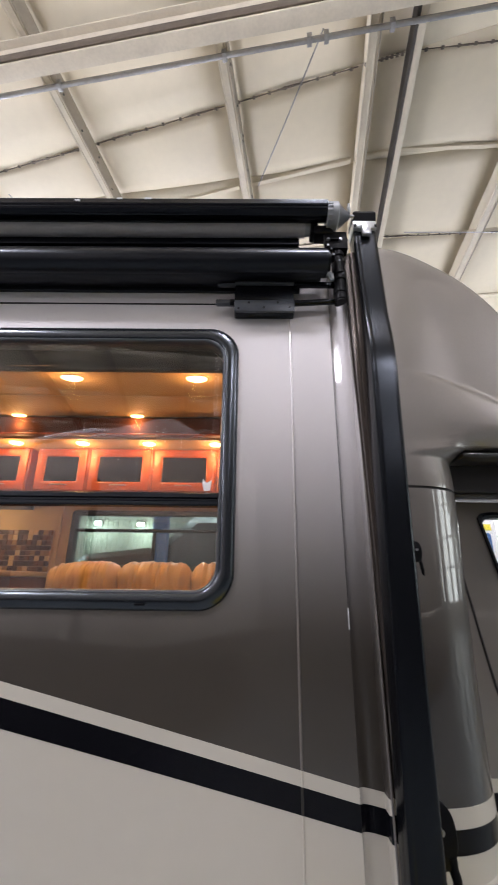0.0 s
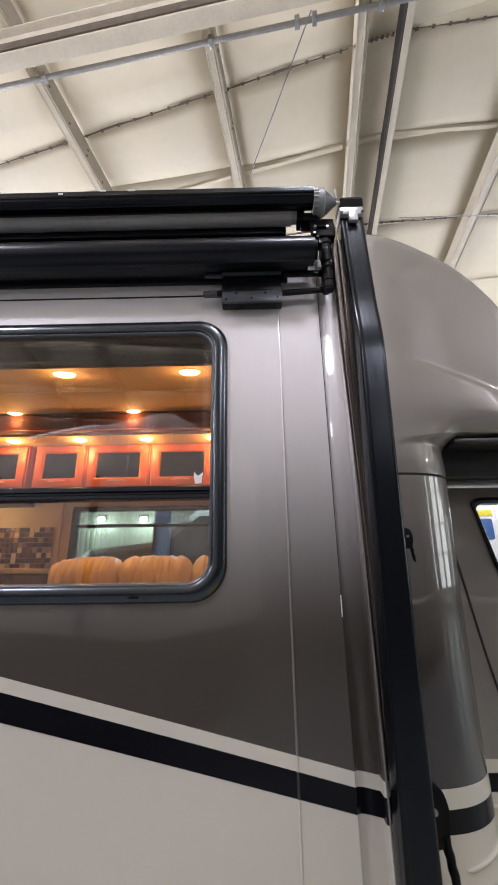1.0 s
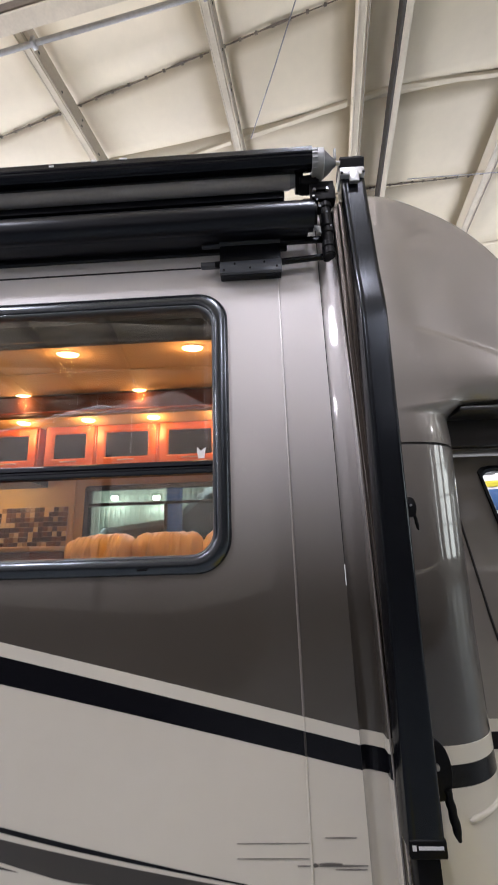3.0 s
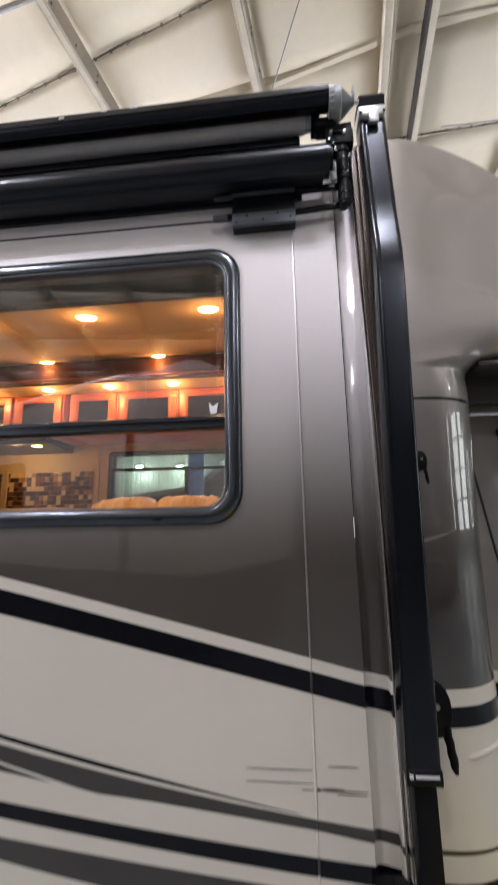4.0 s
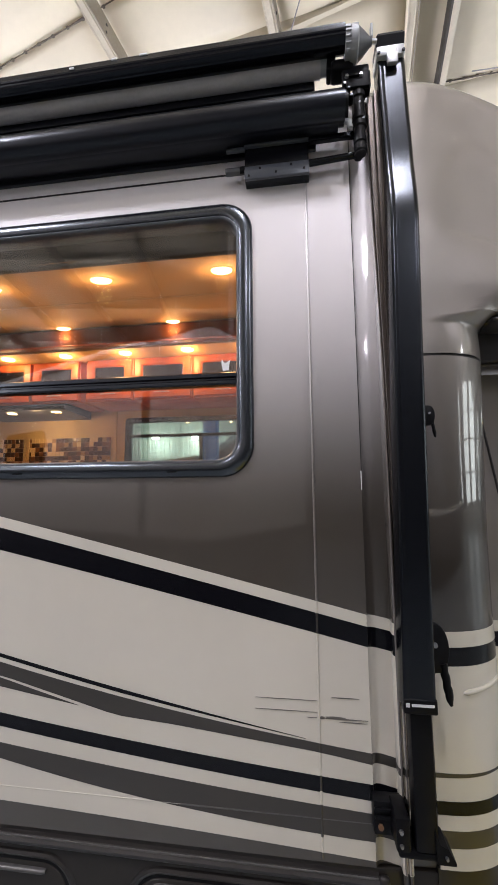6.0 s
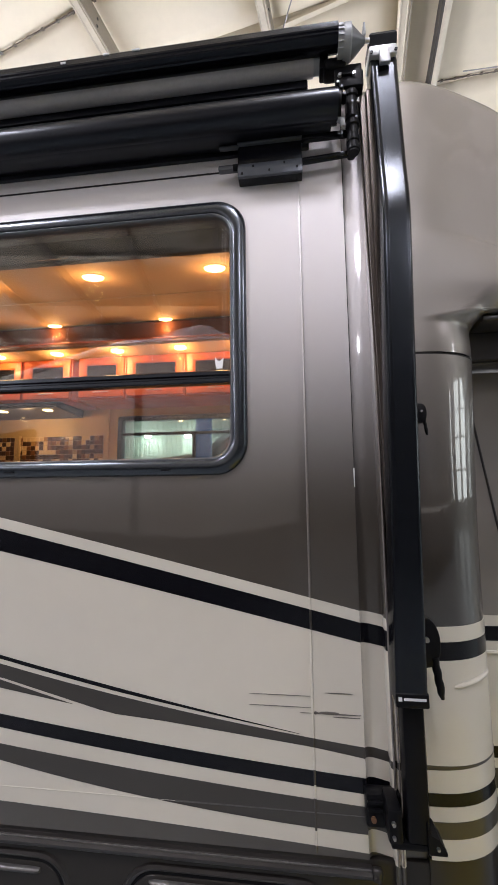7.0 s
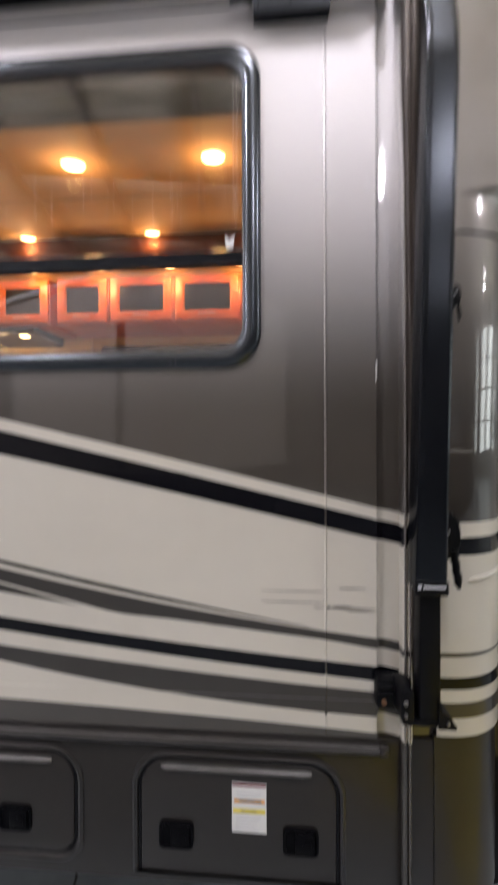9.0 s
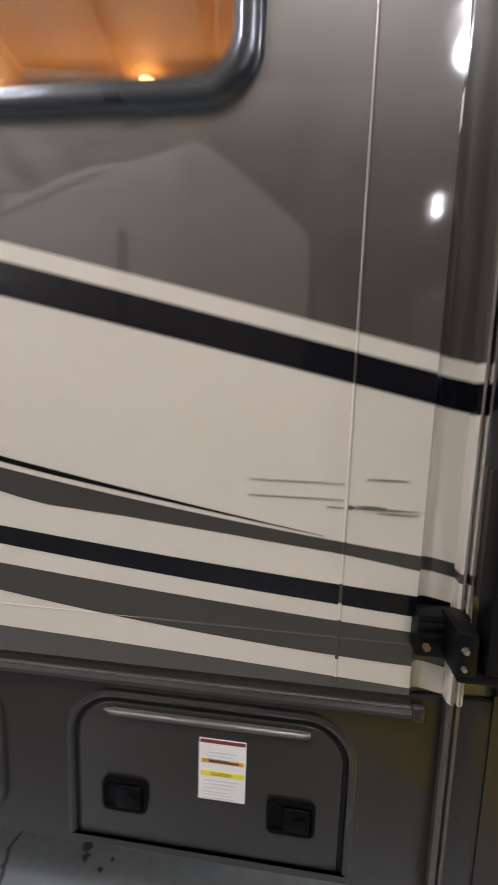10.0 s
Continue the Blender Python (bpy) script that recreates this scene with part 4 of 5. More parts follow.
    part("overhang_soffit", box(0.468, 1.6, 0.050, 0.144, 1.994, 2.008, 0.004), M_UNDER, motorhome)
    part("cab_headliner", box(0.465, 1.6, 0.301, 2.0, 2.118, 2.14, 0.006), M_UNDER, motorhome)
    part("overhang_lip", box(0.445, 1.5, 0.160, 0.19, 1.910, 1.917, 0.003), M_GREYP, motorhome)
    cab = empty("cab", "bronze van cab with a side window", "")
    cab.parent = motorhome
    ww = [(0.588, 1.860), (0.592, 1.842), (0.622, 1.70), (0.687, 1.46), (0.725, 1.43), (1.4, 1.43), (1.43, 1.47), (1.30, 1.84), (1.27, 1.876), (0.622, 1.877), (0.600, 1.873)]
    b = wall_with_hole(0.445, 1.75, 0.52, 1.909, 0.255, 0.30, ww)
    part("cab_side", b, M_CAB, cab, smooth=0)
    inner = [(1.0 + (x - 1.0) * 0.965, 1.64 + (z - 1.64) * 0.93) for x, z in ww]
    part("window_seal", ring_frame(ww, inner, [(0, 0.30), (0.0, 0.246), (0.5, 0.243), (1.0, 0.252), (1.0, 0.30)]), M_RUBBER, cab)
    part("cab_glass", slab(inner, 0.262, 0.266), M_GLASS, cab).visible_shadow = False
    part("door_gap", sweep([(0.500, 0.2545, 1.90), (0.508, 0.2545, 1.76), (0.555, 0.2545, 1.45), (0.600, 0.2545, 1.2), (0.622, 0.2545, 0.9), (0.622, 0.2545, 0.55)], 0.0035, 8), M_SEAL, cab)
    xs = linspace(0.446, 1.74, 6)
    for name, m, z0, z1 in (("cream_field", M_CREAM, 0.72, 1.127), ("cream_stripe", M_CREAM, 1.168, 1.197), ("black_stripe", M_BLACKP, 1.128, 1.1675), ("black_stripe", M_BLACKP, 0.82, 0.85), ("grey_stripe", M_GREYP, 0.743, 0.794)):
        part(name, strip_on(xs, lambda x: z0, lambda x: z1, 0.255, 0.0008 if name == "cream_field" else 0.0014), m, cab)
    part("lower_sill", strip_on(xs, lambda x: 0.52, lambda x: 0.719, 0.255, 0.0012), M_SKIRT, cab)
    part("wheel_well", box(0.446, 1.75, 0.262, 0.32, 0.14, 0.5195, 0.004), M_BLACKPL, cab)
    part("door_ledge", sweep([(0.47, 0.253, 1.097), (1.7, 0.253, 1.097)], 0.006, 8), M_CREAM, cab)
    part("cab_far_side", box(0.445, 1.75, 2.05, 2.1, 0.52, 1.42), M_BROWN, cab)
    part("cab_back", box(0.30, 0.34, 0.3, 2.1, 0.5, 1.95), M_BLACKPL, cab)


front()


# ---- the awning ----
awning = empty("awning", "rolled black patio awning with folded arm on the motorhome's side", "awning")


def tube_profile_bar(x0, x1, cy, cz, r, m, name, ribs=(), label=""):
    """A roller tube with a few raised ribs along it."""
    n = 48
    ring = []
    for k in range(n):
        a = 2 * math.pi * k / n
        rr = r
        for ra in ribs:
            d = abs((math.degrees(a) - ra + 180) % 360 - 180)
            if d < 6:
                rr = r * 1.035
        ring.append((cy + rr * math.cos(a), cz + rr * math.sin(a)))
    return part(name, loft([[(x, y, z) for y, z in ring] for x in (x0, x1)]), m, awning, label, smooth=20)


def make_awning():
    # the outer roller
    tube_profile_bar(-4.2, 0.105, -0.100, 2.702, 0.031, M_POWDER, "roller_tube", (155, 190, 215, 245))
    cap = part("roller_end_cap", sweep([(0.105, -0.092, 2.692), (0.119, -0.092, 2.692), (0.1195, -0.092, 2.692), (0.136, -0.092, 2.691), (0.138, -0.092, 2.691)],
                                 [0.036, 0.036, 0.0405, 0.0405, 0.037], 28), M_GPL, awning, "grey plastic roller end cap")
    part("cap_cone", sweep([(0.1385, -0.092, 2.691), (0.150, -0.093, 2.690), (0.166, -0.095, 2.689), (0.172, -0.095, 2.689)], [0.036, 0.027, 0.012, 0.009], 28), M_CONE, cap, "dark grey hub cone")
    for k in range(9):
        a = radians(180 + (k - 5) * 20)
        part("cap_rib", box(0.106, 0.1185, -0.092 + 0.0375 * math.cos(a) - 0.0018, -0.092 + 0.0375 * math.cos(a) + 0.0018, 2.692 + 0.0375 * math.sin(a) - 0.0018, 2.692 + 0.0375 * math.sin(a) + 0.0018), M_GPL, cap)
    part("cap_pin", sweep([(0.16, -0.098, 2.688), (0.184, -0.095, 2.688)], 0.006, 12), M_STEEL, awning)
    part("cap_tab", box(0.168, 0.1735, -0.110, -0.092, 2.69, 2.727, 0.002), M_GPL, awning)
    # black block standing for the end cap's shaded underside
    part("cap_shade_block", box(0.070, 0.128, -0.085, -0.035, 2.640, 2.672, 0.010, 3), M_BLACKPL, awning)
    # white chips on the roller
    for x, w, a in ((-0.620, 0.007, 178), (-0.500, 0.008, 157), (-0.418, 0.011, 156)):
        cy, cz = -0.100 + 0.0330 * math.cos(radians(a)), 2.702 + 0.0325 * math.sin(radians(a))
        part("paint_chip", box(x - w, x + w, cy - 0.002, cy + 0.001, cz - 0.003, cz + 0.002, 0.001), M_WHITE, awning, "chipped white spot")
    # the grey rolled cover behind
    tube_profile_bar(-4.2, 0.045, -0.055, 2.682, 0.025, M_GREYFAB, "rolled_cover", (), "grey vinyl roll under the roller tube")
    part("cover_end", sweep([(0.044, -0.055, 2.682), (0.066, -0.055, 2.682)], [0.021, 0.021], 20), M_GPL, awning)
    part("motor_box", box(0.060, 0.084, -0.078, -0.035, 2.648, 2.700, 0.005), M_BLACKPL, awning)
    part("cover_lip", box(-4.2, 0.030, -0.042, -0.030, 2.638, 2.662, 0.003), M_VINYL, awning)
    # fabric roll with its valance
    tube_profile_bar(-4.2, 0.100, -0.078, 2.532, 0.040, M_VINYL, "fabric_roll")
    part("fabric_rail", box(-4.2, 0.030, -0.014, -0.001, 2.486, 2.592, 0.003), M_VINYL, awning)
    part("fabric_lead", loft([[(x, y, z) for y, z in ((-0.108, 2.508), (-0.090, 2.494), (-0.062, 2.490), (-0.012, 2.500), (-0.012, 2.507), (-0.06, 2.500), (-0.088, 2.504))] for x in (-4.2, 0.085)]), M_VINYL, awning, smooth=60)
    part("idler_disc", sweep([(0.100, -0.078, 2.532), (0.108, -0.078, 2.532)], 0.034, 20), M_BLACKPL, awning)
    for x, y, z, r in ((0.099, -0.117, 2.556, 0.0042), (0.109, -0.110, 2.550, 0.0036), (0.116, -0.100, 2.540, 0.0048)):
        part("roll_pin", sweep([(x, y - 0.003, z), (x, y + 0.02, z)], [r, r * 1.6], 12), M_BLACKPL, awning)
        part("pin_face", sweep([(x, y - 0.005, z), (x, y - 0.003, z)], r * 0.75, 10), M_STEEL if x < 0.1 else M_BRK, awning)
    part("torsion_end", sweep([(0.098, -0.075, 2.500), (0.112, -0.075, 2.492), (0.114, -0.075, 2.476)], [0.007, 0.008, 0.006], 10), M_GPL, awning)
    part("awning_rail", box(-4.2, 0.030, -0.030, -0.001, 2.59, 2.715, 0.004), M_POWDER, awning)
    # wall bracket with its rods
    br = part("wall_bracket", box(-0.163, 0.009, -0.036, -0.001, 2.397, 2.499, 0.002), M_POWDER, awning)
    part("bracket_lip", box(-0.163, 0.010, -0.040, -0.030, 2.3965, 2.434, 0.002), M_BRK, br)
    for x, z in ((-0.151, 2.405), (-0.121, 2.424), (-0.078, 2.408), (-0.038, 2.425), (-0.004, 2.410)):
        part("rivet", sweep([(x, -0.042, z), (x, -0.039, z)], 0.003, 10), M_BLACKPL, br)
    part("bracket_flange", box(-0.163, 0.010, -0.046, -0.030, 2.488, 2.499, 0.002), M_BRK, br)
    part("flange_tail", box(-0.213, -0.160, -0.042, -0.030, 2.484, 2.492, 0.002), M_BRK, br)
    part("rod", box(-0.217, -0.162, -0.038, -0.020, 2.424, 2.438, 0.003), M_TRIM, br)
    part("rod_tip", sweep([(-0.176, -0.032, 2.431), (-0.162, -0.032, 2.431)], 0.009, 12), M_BLACKPL, br)
    part("rod", box(0.009, 0.142, -0.046, -0.030, 2.482, 2.496, 0.003), M_POWDER, br)
    part("rod", sweep([(0.007, -0.030, 2.430), (0.13, -0.030, 2.438)], [0.009, 0.0085], 12), M_POWDER, br)
    # shoulder joint
    j = part("shoulder", box(0.128, 0.150, -0.070, -0.012, 2.43, 2.63, 0.008, 3), M_BLACKPL, awning, "black shoulder joint with steel pins")
    for z, r in ((2.424, 0.015), (2.448, 0.015), (2.492, 0.016), (2.512, 0.016), (2.575, 0.016)):
        part("knuckle", sweep([(0.139, -0.060, z - 0.010), (0.139, -0.060, z - 0.006), (0.139, -0.060, z + 0.006), (0.139, -0.060, z + 0.010)], [r * 0.8, r * 1.1, r * 1.1, r * 0.8], 18), M_BLACKPL, j)
    part("knuckle_stem", sweep([(0.139, -0.060, 2.412), (0.139, -0.060, 2.60)], 0.014, 16), M_BLACKPL, j)
    for x, z in ((0.148, 2.502), (0.140, 2.548)):
        part("pin", sweep([(x, -0.0745, z), (x, -0.066, z)], [0.0032, 0.006], 12), M_BRK, j)
    part("link_plate", box(0.098, 0.166, -0.078, -0.066, 2.588, 2.650, 0.003), M_BLACKPL, j)
    part("link_bar", box(0.110, 0.144, -0.084, -0.079, 2.615, 2.621, 0.002), M_BLACKPL, j)
    for x in (0.110, 0.145):
        part("pin", sweep([(x, -0.084, 2.618), (x, -0.077, 2.618)], [0.0042, 0.006], 12), M_STEEL, j)
    part("upper_stem", box(0.144, 0.172, -0.064, -0.03, 2.60, 2.648, 0.004, 2), M_BLACKPL, j)


ARM_LEAN = [(0.0, 0.0), (2.18, 0.0), (2.28, 11.2), (2.315, 11.2), (2.41, 1.5), (2.8, 0.8)]


def arm_y(z):
    """Front face of the arm: upright, leaning back in a short bend near the top."""
    y, q = -0.106, 2.18
    while q < z:
        step = min(0.005, z - q)
        lean = np.interp(q + step / 2, [p[0] for p in ARM_LEAN], [p[1] for p in ARM_LEAN])
        y += step * math.tan(radians(float(lean)))
        q += step
    return y


def make_arm():
    arm = empty("awning_support", "black powder-coated folding support arm of the awning", "awning support")
    zs = [1.124, 1.5, 1.9, 2.1] + linspace(2.17, 2.42, 26) + [2.5, 2.58, 2.66]
    def cross(z, x0, x1, d, c=0.004):
        y = arm_y(z)
        left = [(x0, y + d, z), (x0, y + c, z), (x0 + c * 0.3, y + c * 0.3, z), (x0 + c, y, z), (x0 + 0.011, y + 0.0004, z), (x0 + 0.0132, y + 0.0016, z), (x0 + 0.0150, y + 0.0015, z), (x1 - 0.0125, y - 0.0007, z)]
        right = [(x1 - 0.011 + 0.011 * math.sin(radians(a)), y - 0.0008 + 0.011 - 0.011 * math.cos(radians(a)), z) for a in (0, 18, 36, 54, 72, 90)]
        return left + right + [(x1, y + d, z)]
    sh = lambda z: -0.029 * max(0.0, 2.4 - z) / 1.28 - 0.008 * max(0, z - 2.30) / 0.35
    part("outer_channel", loft([cross(z, 0.196 + sh(z), 0.262 + sh(z) + 0.004 * max(0.0, z - 1.9), 0.05) for z in zs]), M_SATIN, arm, smooth=35)
    # ribbed inner channels beside it
    for xa, xb, y0, y1, m in ((0.172, 0.166, -0.036, -0.026, M_RIB), (0.176, 0.170, -0.025, -0.017, M_RIB), (0.170, 0.163, -0.016, -0.004, M_RIB), (0.184, 0.180, -0.050, -0.038, M_RIB)):
        rings = []
        for z in [0.92, 1.45, 1.9, 2.2, 2.4, 2.60]:
            xl = 0.194 + (xb - 0.194) * (z - 0.92) / 1.68
            rings.append([(xl, y0, z), (0.225, y0, z), (0.225, y1, z), (xl, y1, z)])
        part("inner_channel", loft(rings), m, arm)
    # lower tube and foot
    part("lower_tube", box(0.184, 0.228, -0.083, -0.040, 0.842, 1.125, 0.005), M_BLACKPL, arm)
    part("end_collar", box(0.1675, 0.2345, -0.1075, -0.088, 1.113, 1.143, 0.004, 3), M_BLACKPL, arm)
    ft = part("foot_bracket", box(0.150, 0.250, -0.082, -0.012, 0.828, 0.842, 0.005), M_BLACKPL, arm)
    part("foot_cheek", box(0.146, 0.175, -0.082, -0.010, 0.836, 0.902, 0.006), M_BLACKPL, ft)
    part("foot_toe", loft([[(x, -0.086, 0.828), (x, -0.086, 0.828 + h), (x, -0.03, 0.828 + h), (x, -0.03, 0.828)] for x, h in ((0.222, 0.060), (0.229, 0.036), (0.245, 0.028), (0.258, 0.006))]), M_BLACKPL, ft)
    sb = part("side_bracket", box(0.110, 0.185, -0.030, 0.004, 0.828, 0.895, 0.004), M_BLACKPL, arm)
    part("bracket_ridge", box(0.112, 0.176, -0.036, -0.028, 0.878, 0.884, 0.002), M_BLACKPL, sb)
    part("bracket_ridge", box(0.112, 0.176, -0.036, -0.028, 0.862, 0.868, 0.002), M_BLACKPL, sb)
    part("bolt", sweep([(0.124, -0.036, 0.846), (0.124, -0.028, 0.846)], 0.006, 6), M_RUST, arm, "rusty bolt head")
    for x, y, z, r in ((0.156, -0.088, 0.878, 0.0055), (0.156, -0.088, 0.852, 0.0045), (0.240, -0.092, 0.842, 0.004)):
        part("bolt", sweep([(x, y, z), (x, y + 0.008, z)], [r * 0.7, r], 6), M_STEEL, arm)
    # top cap
    yt = -0.083
    part("top_bracket", box(0.184, 0.254, yt - 0.003, yt + 0.055, 2.657, 2.6855, 0.004), M_ALU, arm, "silver cast top bracket")
    part("top_clip", box(0.209, 0.235, yt - 0.008, yt + 0.004, 2.630, 2.668, 0.002), M_ALU, arm)
    part("top_cap", loft([[(x0, yt - q, z), (x1, yt - q, z), (x1, yt + 0.05, z), (x0, yt + 0.05, z)] for z, x0, x1, q in ((2.686, 0.184, 0.254, 0.0), (2.709, 0.185, 0.254, 0.008), (2.717, 0.190, 0.249, 0.006))]), M_BLACKPL, arm)
    for x in (0.190, 0.250):
        part("cap_screw", sweep([(x, yt - 0.006, 2.664), (x, yt - 0.002, 2.664)], 0.004, 8), M_BLACKPL, arm)
    # travel latch handles behind the arm
    def handle(x, z, s, name):
        h = part(name, slab([(x + s * px, z + s * pz) for px, pz in [(-0.03, -0.052)] + [(0.036 * max(0.0, math.cos(radians(a))) ** 0.7, 0.052 * math.sin(radians(a))) for a in range(-90, 91, 15)] + [(-0.03, 0.052)]], -0.062, -0.045, 0.003), M_BLACKPL, arm, "black travel latch with a steel pivot")
        part("pivot", sweep([(x + s * 0.006, -0.068, z + s * 0.008), (x + s * 0.006, -0.060, z + s * 0.008)], s * 0.0055, 12), M_STEEL, h)
        wave = [(0.022 + 0.0007 * math.sin(q * 20) + 0.012 * q, -0.057, -0.030 - 0.085 * q, 0.0085 + 0.0005 * math.cos(q * 20) - (0.005 * ease((q - 0.8) / 0.2))) for q in linspace(0, 1, 22)]
        part("grip", sweep([(x + s * px, py, z + s * pz) for px, py, pz, pr in wave], [s * pr for px, py, pz, pr in wave], 12), M_BLACKPL, h)
    handle(0.241, 1.226, 1.0, "travel_latch")
    handle(0.262, 1.735, 0.45, "upper_latch")
    # maker's plate at the end of the channel: a pale square and a bar of lettering
    part("plate_mark", box(0.1725, 0.1795, -0.1085, -0.1072, 1.1270, 1.1350, 0.0), M_LOGO, arm)
    part("plate_lettering", box(0.1835, 0.2275, -0.1085, -0.1072, 1.1285, 1.1335, 0.0), M_LOGO, arm)


make_awning()
make_arm()


# ---- inside the motorhome ----
FLOOR_Z = 0.78


def ceil_z(y):
    return 2.502 + 0.222 * (y - 0.563)


def cabin_shell():
    f = part("cabin_floor", box(-4.1, 0.22, 0.06, 2.35, FLOOR_Z - 0.05, FLOOR_Z), M_CARPET)
    tagged(f, "brown floor of the motorhome's cabin", "floor", kind="structure")
    b = loft([[(x, y, ceil_z(y) + dz) for y, dz in ((0.055, 0.0), (1.50, 0.0), (1.50, 0.02), (0.055, 0.02))] for x in (-4.1, 0.22)])
    c = part("cabin_ceiling", b, M_LINER, smooth=0)
    for y in (0.90,):
        loftb = box(-4.1, 0.22, y - 0.003, y + 0.003, ceil_z(y) - 0.003, ceil_z(y) + 0.002)
        part("ceiling_joint", loftb, M_COUNTER, c)
    tagged(c, "tan vinyl ceiling of the motorhome's cabin", "ceiling", kind="structure")
    s = part("slide_ceiling", box(-4.1, 0.22, 1.56, 2.14, 2.565, 2.60), M_LINER, smooth=0)
    tagged(s, "cream ceiling of the slide-out", "ceiling", kind="structure")
    w = wall_with_hole(-4.1, 0.22, FLOOR_Z, 2.62, 2.14, 2.20, round_rect(-1.49, -0.20, 1.62, 2.165, 0.02, 3))
    wall = part("cabin_wall_far", w, M_CABWALL, smooth=0)
    tagged(wall, "tan papered far wall of the cabin", "wall", kind="structure")
    for x, n in ((-4.1, "cabin_wall_rear"), (0.22, "cabin_wall_front")):
        tagged(part(n, box(x, x + 0.03, 0.055, 2.2, FLOOR_Z, 2.75), M_CABWALL, smooth=0), "tan papered end wall of the cabin", "wall", kind="structure")
    v = part("slide_valance", box(-4.1, 0.22, 1.50, 1.56, 2.578, 2.705, 0.012, 3), M_DWOOD)
    tagged(v, "dark cherry wood fascia over the slide-out opening", "fascia", kind="structure")
    part("valance_bead", sweep([(-4.1, 1.498, 2.583), (0.22, 1.498, 2.583)], 0.006, 8), M_WOOD, v)
    inner = part("near_wall_lining", wall_with_hole(-4.1, 0.12, FLOOR_Z, 2.40, 0.0505, 0.056, W_HOLE), M_CABWALL, smooth=0)
    tagged(inner, "tan papered lining round the window", "wall", kind="structure")
    # far window
    win = empty("window_2", "dark-framed window in the far wall", "window", kind="structure")
    o, i = round_rect(-1.50, -0.19, 1.61, 2.175, 0.03, 3), round_rect(-1.465, -0.225, 1.645, 2.14, 0.02, 3)
    part("window_frame", ring_frame(o, i, [(0, 2.14), (0.0, 2.125), (1.0, 2.125), (1.0, 2.19)]), M_RUBBER, win)
    part("crossbar", box(-1.47, -0.22, 2.128, 2.16, 2.012, 2.036, 0.004), M_RUBBER, win)
    part("stile", box(-0.865, -0.84, 2.132, 2.16, 1.64, 2.02, 0.004), M_RUBBER, win)
    part("pane", box(-1.47, -0.22, 2.165, 2.169, 1.64, 2.145), M_TINT, win).visible_shadow = False
    return wall


def overhead_cabinet(x0, x1):
    c = empty("overhead_cabinet", "cherry wood overhead cabinet with a dark glass door", "cabinet", "overhead cabinets")
    part("body", box(x0 + 0.002, x1 - 0.002, 1.765, 2.138, 2.240, 2.563, 0.003), M_WOOD, c)
    o = [(x0 + 0.012, 2.252), (x1 - 0.012, 2.252), (x1 - 0.012, 2.553), (x0 + 0.012, 2.553)]
    i = [(x0 + 0.075, 2.318), (x1 - 0.075, 2.318), (x1 - 0.075, 2.500), (x0 + 0.075, 2.500)]
    d = part("door", ring_frame(o, i, [(0, 1.764), (0.0, 1.749), (0.08, 1.745), (0.75, 1.745), (0.85, 1.748), (1.0, 1.756), (1.0, 1.764)]), M_WOOD, c)
    part("door_glass", box(x0 + 0.07, x1 - 0.07, 1.757, 1.761, 2.312, 2.506), M_BLACKP, d, "dark glass panel")
    xm = (x0 + x1) / 2
    part("handle", sweep([(xm - 0.055, 1.742, 2.292), (xm - 0.05, 1.728, 2.290), (xm + 0.05, 1.728, 2.290), (xm + 0.055, 1.742, 2.292)], 0.005, 8), M_STEEL, d)


def puck(x, y, z, tilt=0.0, watts=CABIN_WATTS):
    p = empty("puck_light", "lit round recessed cabin light with warm glow", "light", "cabin lights")
    n = Vector((0, math.sin(tilt), -math.cos(tilt)))
    c = Vector((x, y, z))
    part("trim_ring", sweep([c + n * 0.001, c + n * 0.0035], [0.048, 0.046], 24), M_WHITE, p)
    part("lens", sweep([c + n * 0.0025, c + n * 0.008, c + n * 0.013, c + n * 0.015], [0.0455, 0.040, 0.024, 0.006], 24), M_PUCK, p)
    d = bpy.data.lights.new("puck_glow", "POINT")
    d.energy, d.color, d.shadow_soft_size = watts, (1.0, 0.54, 0.21), 0.04
    o = new("puck_glow", d)
    o.location = c + n * 0.06


